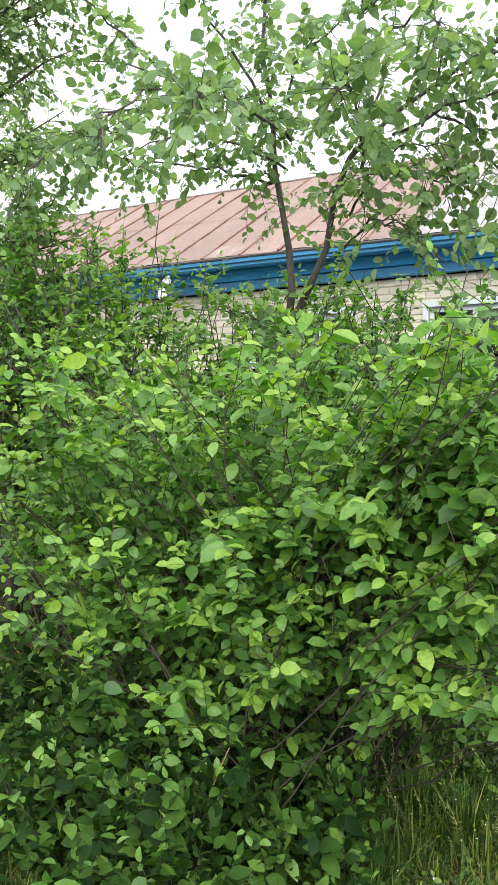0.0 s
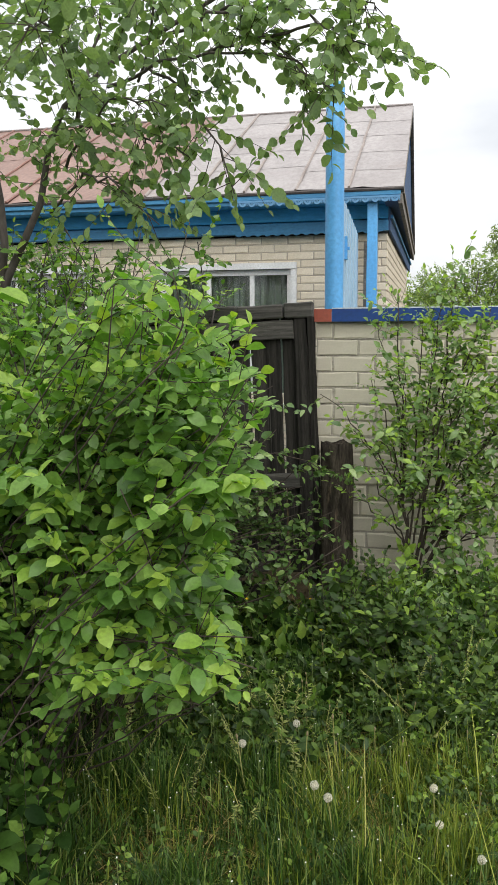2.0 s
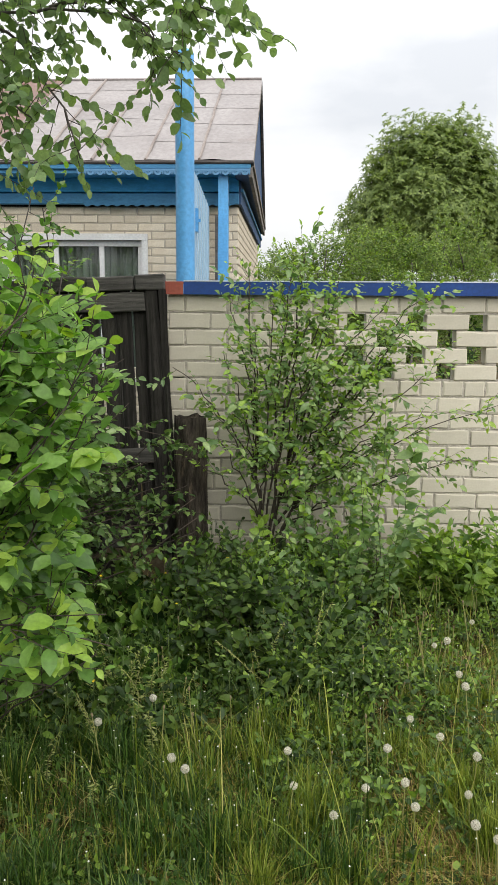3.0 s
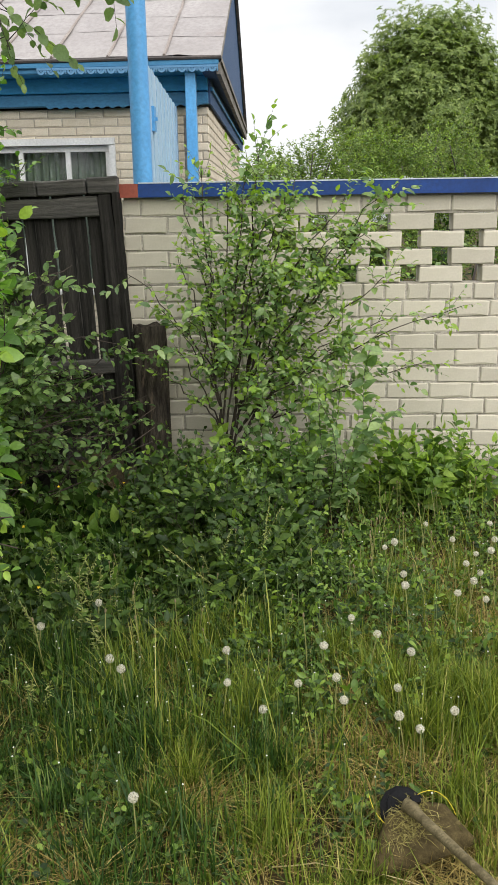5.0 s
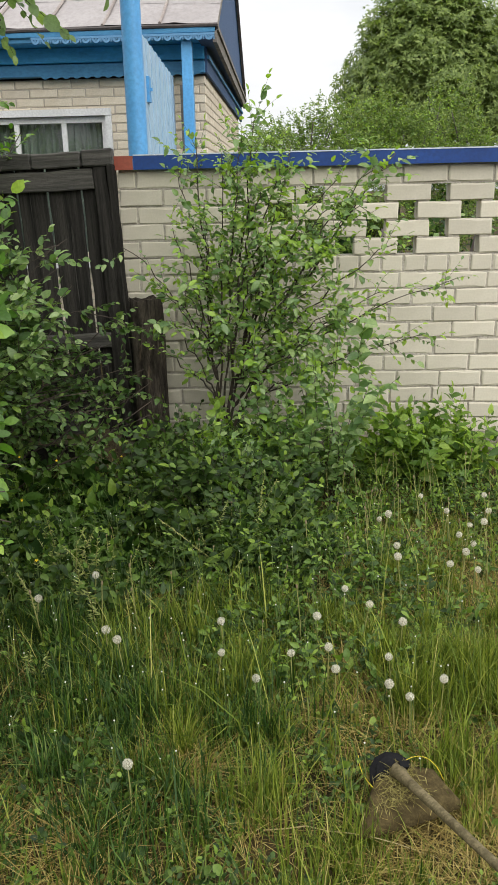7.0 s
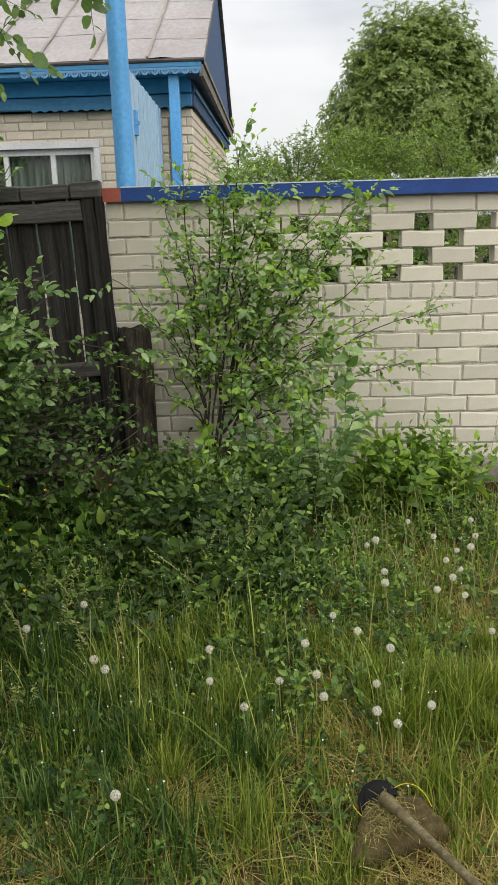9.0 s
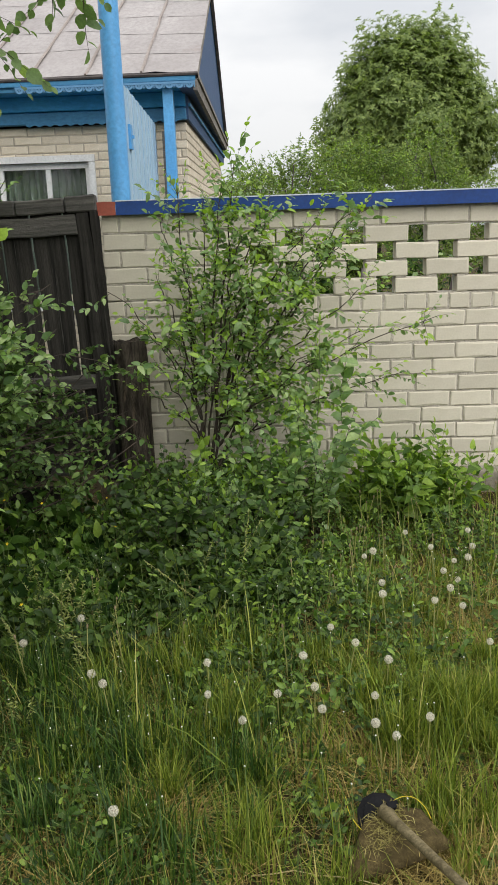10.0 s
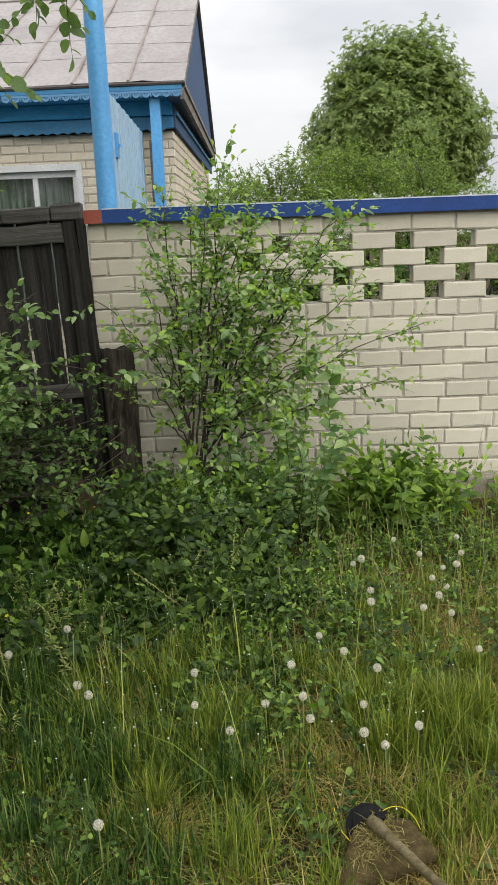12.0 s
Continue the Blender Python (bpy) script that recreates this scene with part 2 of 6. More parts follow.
M_STUB = surface("rotten_post_wood", (0.011, 0.009, 0.008), (0.16, 0.132, 0.105), 9, 50, 0.95, 1.0, 0.02, (3, 3, 0.5), stain=(0.27, 0.2, 0.14), stain_at=0.6)
M_FRAME = surface("white_window_paint", (0.68, 0.68, 0.68), (0.8, 0.8, 0.8), 5, 60, 0.5, 0.1, 0.001)
M_CURTAIN = surface("grey_green_curtain", (0.10, 0.125, 0.11), (0.21, 0.24, 0.21), 2.0, 30, 0.9, 0.2, 0.003, (16, 1, 0.4))
M_ROOM = surface("dim_room", (0.02, 0.02, 0.02), (0.04, 0.04, 0.04), 2, 30, 0.9, 0.1, 0.002)
M_DISH = surface("dish_white", (0.66, 0.67, 0.68), (0.76, 0.76, 0.77), 5, 60, 0.45, 0.1, 0.001)
M_SOIL = surface("soil", (0.035, 0.027, 0.012), (0.12, 0.09, 0.036), 3.2, 60, 0.97, 1.0, 0.02, stain=(0.03, 0.032, 0.011), stain_at=0.5, coord="Object")
M_RUBBER = surface("black_plastic", (0.004, 0.004, 0.005), (0.01, 0.01, 0.011), 20, 160, 0.8, 0.25, 0.001)
M_SHAFT = surface("dusty_shaft", (0.085, 0.068, 0.035), (0.25, 0.205, 0.115), 40, 190, 0.65, 0.8, 0.002, stain=(0.36, 0.33, 0.24), stain_at=0.62)
M_GUARD = surface("dirty_guard_plastic", (0.04, 0.03, 0.012), (0.11, 0.083, 0.035), 30, 160, 0.97, 1.0, 0.004, stain=(0.17, 0.135, 0.055), stain_at=0.6)
M_LINE = surface("yellow_line", (0.7, 0.55, 0.02), (0.8, 0.62, 0.03), 20, 100, 0.4, 0.1, 0.0005)
M_DSTEM = surface("dandelion_stem", (0.22, 0.24, 0.07), (0.34, 0.31, 0.11), 20, 90, 0.6, 0.2, 0.001)
M_FLUFF = leaf_mat("dandelion_fluff", [(0.0, (0.74, 0.71, 0.6)), (1.0, (0.92, 0.89, 0.79))], 0.5, 0.8, (1, 1, 1))
M_CORE = surface("seed_core", (0.16, 0.13, 0.07), (0.28, 0.22, 0.12), 40, 200, 0.8, 0.3, 0.0005)
M_YELLOW = leaf_mat("yellow_petal", [(0.0, (0.75, 0.5, 0.01)), (1.0, (0.85, 0.62, 0.02))], 0.2, 0.6, (1, 1, 0.6))
M_WHITEFL = leaf_mat("white_petal", [(0.0, (0.7, 0.7, 0.62)), (1.0, (0.8, 0.8, 0.72))], 0.25, 0.7, (1, 1, 1))
M_LAMP = surface("lamp_grey", (0.2, 0.2, 0.2), (0.3, 0.3, 0.29), 6, 60, 0.5, 0.1, 0.002)

# dull, dusty surfaces with hardly any sheen
for dull in (M_GUARD, M_SHAFT, M_SOIL, M_RUBBER, M_WOOD, M_STUB):
    dull.node_tree.nodes["Principled BSDF"].inputs["Specular IOR Level"].default_value = 0.16


def glass_mat():
    m, nt, b = node_mat("window_glass")
    b.inputs["Base Color"].default_value = (0.9, 0.95, 0.93, 1)
    b.inputs["Roughness"].default_value = 0.02
    b.inputs["Transmission Weight"].default_value = 1.0
    b.inputs["IOR"].default_value = 1.45
    return m


M_GLASS = glass_mat()


# ---- mesh helpers ----
def mesh_of(name, verts, faces, mats, slots=None):
    me = bpy.data.meshes.new(name)
    me.from_pydata([tuple(v) for v in verts], [], [tuple(f) for f in faces])
    for m in (mats if isinstance(mats, (list, tuple)) else [mats]):
        me.materials.append(m)
    if slots is not None:
        me.polygons.foreach_set("material_index", np.asarray(slots, dtype=np.int32))
    me.update()
    return me


def thing(name, at=(0, 0, 0), label="", category="", group="", kind=""):
    ob = new(name)
    ob.matrix_world = Matrix.Translation(at)
    return tagged(ob, label, category, group, kind)


def child(name, me, parent, at=None, label=""):
    ob = new(name, me)
    ob.parent = parent
    if at is not None:
        ob.matrix_basis = at if isinstance(at, Matrix) else Matrix.Translation(at)
    return tagged(ob, label) if label else ob


class Pile:
    """Gathers vertices and faces of one mesh."""

    def __init__(self):
        self.v, self.f, self.s, self.n = [], [], [], 0

    def add(self, verts, faces, slot=0):
        verts = np.asarray(verts, dtype=float)
        self.v.append(verts)
        self.f.extend(tuple(int(i) + self.n for i in f) for f in faces)
        self.s.extend([slot] * len(faces))
        self.n += len(verts)

    def mesh(self, name, mats, smooth=False):
        me = mesh_of(name, np.concatenate(self.v), self.f, mats, self.s)
        if smooth:
            me.polygons.foreach_set("use_smooth", np.ones(len(me.polygons), dtype=bool))
        return me


BOX_F = [(0, 3, 2, 1), (4, 5, 6, 7), (0, 1, 5, 4), (1, 2, 6, 5), (2, 3, 7, 6), (3, 0, 4, 7)]


def box_pts(x0, x1, y0, y1, z0, z1):
    return np.array([(x0, y0, z0), (x1, y0, z0), (x1, y1, z0), (x0, y1, z0), (x0, y0, z1), (x1, y0, z1), (x1, y1, z1), (x0, y1, z1)], float)


def bevel_box(x0, x1, y0, y1, z0, z1, w=0.006, rng=None, wob=0.0, segs=1, cuts=0, axis=2):
    """A box with rounded, slightly uneven edges, as (verts, faces)."""
    bm = bmesh.new()
    vs = [bm.verts.new(p) for p in box_pts(x0, x1, y0, y1, z0, z1)]
    for f in BOX_F:
        bm.faces.new([vs[i] for i in f])
    if cuts:
        ed = [e for e in bm.edges if abs((e.verts[0].co - e.verts[1].co)[axis]) > 1e-6]
        bmesh.ops.subdivide_edges(bm, edges=ed, cuts=cuts, use_grid_fill=True)
    sharp = [e for e in bm.edges if len(e.link_faces) == 2 and e.calc_face_angle(0) > 0.5]
    bmesh.ops.bevel(bm, geom=sharp, offset=w, segments=segs, affect='EDGES', profile=0.6)
    if rng is not None and wob:
        k = rng.uniform(0, 9)
        for v in bm.verts:
            v.co += Vector(noise.noise_vector(v.co * 6.0 + Vector((k, k, k)))) * wob
    bm.normal_update()
    bm.verts.index_update()
    out = [tuple(v.co) for v in bm.verts], [tuple(v.index for v in f.verts) for f in bm.faces]
    bm.free()
    return out


def tube_pts(path, radii, sides=6, cap=True):
    path = np.asarray(path, float)
    n = len(path)
    radii = np.broadcast_to(np.asarray(radii, float), (n,))
    tan = np.gradient(path, axis=0)
    tan /= np.linalg.norm(tan, axis=1)[:, None] + 1e-9
    ref = np.array([0.31, 0.87, 0.39]) if abs(tan[0][2]) > 0.8 else np.array([0.05, 0.1, 1.0])
    a = np.cross(tan, ref)
    a /= np.linalg.norm(a, axis=1)[:, None] + 1e-9
    b = np.cross(tan, a)
    ang = np.linspace(0, 2 * np.pi, sides, endpoint=False)
    ring = a[:, None, :] * np.cos(ang)[None, :, None] + b[:, None, :] * np.sin(ang)[None, :, None]
    v = (path[:, None, :] + ring * radii[:, None, None]).reshape(-1, 3)
    f = []
    for i in range(n - 1):
        for j in range(sides):
            k = (j + 1) % sides
            f.append((i * sides + j, i * sides + k, (i + 1) * sides + k, (i + 1) * sides + j))
    if cap:
        f.append(tuple(range(sides - 1, -1, -1)))
        f.append(tuple((n - 1) * sides + j for j in range(sides)))
    return v, f


# ---- leaves and plants ----
LEAF_V = np.array([(0, 0, 0), (-.25, .18, .06), (0, .28, -.01), (.24, .2, .07), (-.31, .46, .05), (0, .6, -.03), (.31, .44, .08), (-.2, .77, -.04), (.21, .77, -.02), (.02, 1, -.2)], float)
LEAF_F = [(0, 2, 1), (0, 3, 2), (1, 2, 5, 4), (2, 3, 6, 5), (4, 5, 7), (5, 6, 8), (5, 8, 9), (5, 9, 7)]
ELL_V = np.array([(0, 0, 0), (-.2, .15, .05), (0, .26, -.01), (.19, .16, .04), (-.31, .43, .06), (0, .6, -.03), (.3, .45, .07), (-.25, .75, -.04), (.26, .74, .0), (-.02, 1, -.19)], float)
LOBE_V = np.array([(0, 0, 0), (-.34, .1, .03), (-.2, .3, .02), (-.5, .5, .0), (-.22, .6, .02), (0, 1, -.12), (.22, .6, .02), (.5, .5, .0), (.2, .3, .02), (.34, .1, .03), (0, .4, -.03)], float)
LOBE_F = [(10, 0, 1), (10, 1, 2), (10, 2, 3), (10, 3, 4), (10, 4, 5), (10, 5, 6), (10, 6, 7), (10, 7, 8), (10, 8, 9), (10, 9, 0)]
MID_V = np.array([(0, 0, 0), (-.29, .4, .06), (0, .46, -.02), (.29, .4, .06), (0, 1, -.12)], float)
MID_F = [(0, 2, 1), (0, 3, 2), (1, 2, 4), (2, 3, 4)]
SLIM_V = np.array([(0, 0, 0), (-.14, .45, .02), (.14, .45, .02), (0, 1, -.1)], float)
SLIM_F = [(0, 2, 1), (1, 2, 3)]


def unit(a):
    return a / (np.linalg.norm(a, axis=-1, keepdims=True) + 1e-9)


def leaves_data(p, d, nrm, size, wide, shape):
    """All leaves at once: base p, direction d, upper side nrm, length, width."""
    lv, lf = shape
    d = unit(d)
    x = unit(np.cross(d, nrm))
    n = np.cross(x, d)
    v = p[:, None, :] + size[:, None, None] * (lv[None, :, 0:1] * wide[:, None, None] * x[:, None, :] + lv[None, :, 1:2] * d[:, None, :] + lv[None, :, 2:3] * n[:, None, :])
    return v.reshape(-1, 3), lf, len(lv)


def leaf_faces(lf, k, count, start=0):
    return [tuple(i + start + c * k for i in f) for c in range(count) for f in lf]


OVATE, ELLIPTIC, LOBED, SLIM, KITE = (LEAF_V, LEAF_F), (ELL_V, LEAF_F), (LOBE_V, LOBE_F), (SLIM_V, SLIM_F), (MID_V, MID_F)


def curve(a, b, rng, bow=0.15, steps=7, sag=0.0):
    """A slightly crooked path from a to b."""
    a, b = np.asarray(a, float), np.asarray(b, float)
    t = np.linspace(0, 1, steps)[:, None]
    length = np.linalg.norm(b - a)
    side = rng.normal(size=3) * bow * length
    p = a + (b - a) * t + side * (t * (1 - t) * 2)
    p += rng.normal(size=p.shape) * 0.012 * length * np.sin(np.pi * t)
    p[:, 2] -= sag * length * (t[:, 0] ** 2) * 0.5
    p[:, 2] += sag * length * t[:, 0] * 0.5
    return p


class Plant:
    """Stems, twigs and leaves of one plant, gathered as it grows."""

    def __init__(self, seed):
        self.rng = np.random.default_rng(seed)
        self.wood, self.twigs = [], Pile()
        self.lp, self.ld, self.ln, self.ls, self.ly = [], [], [], [], []

    def stem(self, path, r0, r1, sides=6):
        n = len(path)
        t = np.linspace(0, 1, n)
        self.wood.append(tube_pts(path, r0 + (r1 - r0) * t, sides))

    def twig(self, start, way, length, leaf, gap, radius=0.003, young=0.25, droop=0.35, tip_young=True, first=0.15, face=0.5):
        rng = self.rng
        way = unit(np.asarray(way, float))
        end = np.asarray(start) + way * length + np.array([0, 0, -droop * length * 0.35])
        p = curve(start, end, rng, 0.1, 5, droop * 0.3)
        self.twigs.add(*tube_pts(p, np.linspace(radius, radius * 0.4, 5), 3, False))
        count = max(2, int(length / gap))
        ts = np.linspace(first, 1.0, count)
        seg = ts * (len(p) - 1)
        i = np.clip(seg.astype(int), 0, len(p) - 2)
        at = p[i] + (p[i + 1] - p[i]) * (seg - i)[:, None]
        tan = unit(p[i + 1] - p[i])
        sidev = unit(np.cross(tan, np.array([0.02, 0.03, 1.0])))
        sgn = np.where(np.arange(count) % 2 == 0, 1.0, -1.0)[:, None]
        d = tan * rng.uniform(0.2, 0.8, (count, 1)) + sidev * sgn * rng.uniform(0.4, 1.0, (count, 1)) + np.array([0, 0, -1.0]) * rng.uniform(-0.25, droop + 0.35, (count, 1)) + rng.normal(size=(count, 3)) * 0.25
        d[-1] = tan[-1] + rng.normal(size=3) * 0.2
        nrm = np.array([0, 0, 1.0]) * face + rng.normal(size=(count, 3)) * 0.55 + np.array([0.1, -0.35, 0.2])
        size = leaf * rng.uniform(0.62, 1.15, count)
        if tip_young:
            size[-2:] *= 0.72
        fresh = (rng.random(count) < young * 0.35)
        if tip_young and rng.random() < young * 2.2:
            fresh[-3:] = True
        self.lp.append(at)
        self.ld.append(d)
        self.ln.append(nrm)
        self.ls.append(size)
        self.ly.append(fresh)

    def leaf_arrays(self):
        return np.concatenate(self.lp), np.concatenate(self.ld), np.concatenate(self.ln), np.concatenate(self.ls), np.concatenate(self.ly)

    def finish(self, ob, name, bark, twig, leaf, young, shape=OVATE, wide=1.0, own=None):
        """Meshes under ob; own(p) picks leaves that stay objects of their own."""
        for i, (v, f) in enumerate(self.wood):
            word = ("trunk" if i == 0 else "limb") if name == "tree" else "stem"
            me = mesh_of(word, v, f, bark)
            me.polygons.foreach_set("use_smooth", np.ones(len(me.polygons), dtype=bool))
            child(word, me, ob)
        if self.twigs.n:
            tagged(child("twig_growth", self.twigs.mesh("twig_growth", twig), ob), kind="stuff")
        p, d, nrm, s, y = self.leaf_arrays()
        w = wide * self.rng.uniform(0.85, 1.15, len(p))
        keep = np.ones(len(p), bool)
        if own is not None:
            pick = np.flatnonzero(own(p))[:280]
            keep[pick] = False
            single = [mesh_of("leaf", LEAF_V * np.array([k, 1, 1]), LEAF_F, m) for m in (leaf, young) for k in (0.95, 1.1)]
            for j in pick:
                dd = unit(d[j])
                x = unit(np.cross(dd, nrm[j]))
                n = np.cross(x, dd)
                m = Matrix(((x[0], dd[0], n[0], p[j][0]), (x[1], dd[1], n[1], p[j][1]), (x[2], dd[2], n[2], p[j][2]), (0, 0, 0, 1))) @ Matrix.Scale(float(s[j]), 4)
                child("leaf", single[(2 if y[j] else 0) + int(j) % 2], ob, m)
        p, d, nrm, s, y, w = p[keep], d[keep], nrm[keep], s[keep], y[keep], w[keep]
        v, lf, k = leaves_data(p, d, nrm, s, w, shape)
        me = mesh_of("crown", v, leaf_faces(lf, k, len(p)), [leaf, young], np.repeat(y.astype(np.int32), len(lf)))
        me.polygons.foreach_set("use_smooth", np.ones(len(me.polygons), dtype=bool))
        tagged(child("crown", me, ob), kind="stuff")
        return ob


def ground_z(x, y):
    return 0.035 * noise.noise(Vector((x * 0.9, y * 0.9, 0.0))) + 0.012 * noise.noise(Vector((x * 4, y * 4, 3.0)))


# ---- ground ----
def make_ground():
    def axis(lo, hi, step):
        core = list(np.arange(lo, hi + 1e-6, step))
        far = [3, 6, 12, 25, 50, 110, 300, 900]
        return [lo - d for d in reversed(far)] + core + [hi + d for d in far]
    xs, ys = axis(-4, 5, 0.12), axis(-7, 3, 0.12)
    v = [(x, y, ground_z(x, y)) for y in ys for x in xs]
    w = len(xs)
    f = [(j * w + i, j * w + i + 1, (j + 1) * w + i + 1, (j + 1) * w + i) for j in range(len(ys) - 1) for i in range(w - 1)]
    me = mesh_of("ground", v, f, M_SOIL)
    me.polygons.foreach_set("use_smooth", np.ones(len(f), dtype=bool))
    tagged(new("ground", me), "uneven brown soil with moss and dry litter", "ground", kind="structure")


make_ground()


# ---- brick fence ----
WALL_L, WALL_T = 0.09, 0.12
ROW_TOP = 1.75


def brick_mesh(length, height, depth, mat, seed, name="brick"):
    """A brick with chipped, rounded front edges; front face towards -y, origin at its lower left front corner."""
    r = np.random.default_rng(seed)
    c = 0.005
    rim = [(0, 0), (0.3, 0), (0.7, 0), (1, 0), (1, 0.5), (1, 1), (0.68, 1), (0.34, 1), (0, 1), (0, 0.5)]
    n = len(rim)
    out = []
    for y, inset in ((depth, 0), (c, 0), (0, c)):
        for i, (u, w) in enumerate(rim):
            x, z = inset + u * (length - 2 * inset), inset + w * (height - 2 * inset)
            dy = 0.0
            if y < depth:
                k = 0.0018
                x += r.normal(0, k)
                z += r.normal(0, k)
            if inset:
                chip = r.uniform(0.002, 0.009) if r.random() < 0.2 else 0.0
                x += (0.5 - u) * 2 * chip
                z += (0.5 - w) * 2 * chip
            out.append((x, y + dy, z))
    f = [tuple(range(2 * n, 3 * n))]
    for a in (0, n):
        for i in range(n):
            j = (i + 1) % n
            f.append((a + i, a + j, a + n + j, a + n + i))
    f.append(tuple(range(n - 1, -1, -1)))
    return mesh_of(name, out, [tuple(reversed(q)) for q in f], mat)


def lay_row(x0, x1, joint, pitch, gap):
    """Bricks (start, length) of a course from x0 to x1 with a joint at the given place."""
    k = math.floor((x0 - joint) / pitch)
    out = []
    a = joint + k * pitch
    while a < x1 - 0.01:
        s, e = max(a + gap / 2, x0), min(a + pitch - gap / 2, x1)
        if e - s > 0.03:
            out.append((s, e - s))
        a += pitch
    return out


def make_fence():
    fence = thing("brick_fence", (0, 0, 0), "whitish silicate brick fence with open lattice courses and painted cap", "fence")
    rng = random.Random(5)
    full = [brick_mesh(0.249, 0.0895, WALL_T, M_BRICK, 10 + i) for i in range(7)]
    head = [brick_mesh(0.1205, 0.0895, WALL_T, M_BRICK, 40 + i) for i in range(4)]
    x_end = 7.6
    joints = {1: 0.197, 2: 0.352, 3: 0.197, 4: 0.352, 5: 0.20, 7: 1.744, 8: 1.820, 9: 1.691, 10: 1.554, 11: 2.227, 12: 2.182, 13: 2.267, 14: 1.967, 15: 2.195, 16: 2.06}
    count = 0
    rest = Pile()
    for row in range(1, 17):
        z0 = ROW_TOP - row * 0.1 + 0.006
        pieces = []
        if 2 <= row <= 5:
            left = 2.021 if row in (2, 4) else 1.838
            lattice = [left + 0.3635 * k for k in range(-8, 18)]
            first = min(a for a in lattice if a > 0.98)
            pieces += lay_row(WALL_L, first - 0.11 if row in (3, 5) else first - 0.11, joints[row], 0.2585, 0.011)
            pieces += [(a, 0.2525) for a in lattice if a >= first and a < x_end - 0.25]
        elif row == 6:
            pieces = lay_row(WALL_L, x_end, 1.899, 0.1305, 0.011)
        else:
            pieces = lay_row(WALL_L, x_end, joints[row], 0.2585, 0.011)
        for s, ln in pieces:
            me = rng.choice(full) if ln > 0.17 else rng.choice(head)
            base = 0.249 if ln > 0.17 else 0.1205
            m = Matrix.Translation((s, rng.uniform(-0.005, 0.004), z0 + rng.uniform(-0.003, 0.003))) @ Matrix.Rotation(rng.uniform(-0.011, 0.011), 4, 'Y') @ Matrix.Diagonal((ln / base, 1, 1, 1))
            if s < 3.1:
                child("brick", me, fence, m)
                count += 1
            else:
                co = np.array([m @ vv.co for vv in me.vertices])
                rest.add(co, [tuple(q.vertices) for q in me.polygons])
    tagged(child("brickwork", rest.mesh("brickwork", M_BRICK), fence), kind="stuff")
    core = Pile()

    def bed(x0, x1, z0, z1):
        v, f = bevel_box(x0, x1, 0.0065, WALL_T - 0.0065, z0, z1, 0.003)
        core.add(v, f)
    bed(WALL_L + 0.008, x_end - 0.01, ROW_TOP - 0.102, ROW_TOP + 0.012)
    bed(WALL_L + 0.008, x_end - 0.01, 0.14, ROW_TOP - 0.497)
    bed(WALL_L + 0.008, 0.95, ROW_TOP - 0.5, ROW_TOP - 0.1)
    # thin beds between lattice bricks
    for row in range(2, 5):
        left = 2.021 if row in (2, 4) else 1.838
        for k in range(-8, 18):
            a = left + 0.3635 * k
            if a > 0.98 and a < x_end - 0.3:
                for lo, hi in ((a, a + 0.071), (a + 0.1815, a + 0.2525)):
                    core.add(*bevel_box(lo + 0.004, hi - 0.004, 0.008, WALL_T - 0.008, ROW_TOP - row * 0.1 - 0.006, ROW_TOP - row * 0.1 + 0.008, 0.002))
    child("mortar", core.mesh("mortar", M_MORTAR), fence, label="grey rough mortar joints")
    child("plinth", mesh_of("plinth", *bevel_box(WALL_L - 0.03, x_end, -0.05, WALL_T + 0.06, -0.25, 0.142, 0.015, rng, 0.012, 2, 40, 0), M_CONCRETE), fence, label="stained concrete plinth")
    # a painted steel angle as cap: a short red length, then blue
    for name, x0, x1, mat, lab in (("cap_end", 0.075, 0.1935, M_CAPRED, "rust red primed cap end"), ("cap", 0.1965, x_end, M_CAPBLUE, "deep blue painted steel cap")):
        child(name, mesh_of(name, *bevel_box(x0, x1, -0.045, -0.039, 1.762, 1.832, 0.002), mat), fence, label=lab)
        child(name + "_top", mesh_of(name + "_top", *bevel_box(x0, x1, -0.0385, WALL_T + 0.03, 1.824, 1.834, 0.003), mat), fence)
        child(name + "_bead", mesh_of(name + "_bead", *bevel_box(x0, x1, -0.05, -0.0455, 1.757, 1.768, 0.002), mat), fence)
    # thin strip painted pale as the highlight along the cap's top
    child("cap_lip", mesh_of("cap_lip", *bevel_box(0.1965, x_end, -0.047, -0.03, 1.834, 1.8405, 0.002), M_CAPEDGE), fence, label="pale upper edge of the cap, a painted sky highlight")


make_fence()


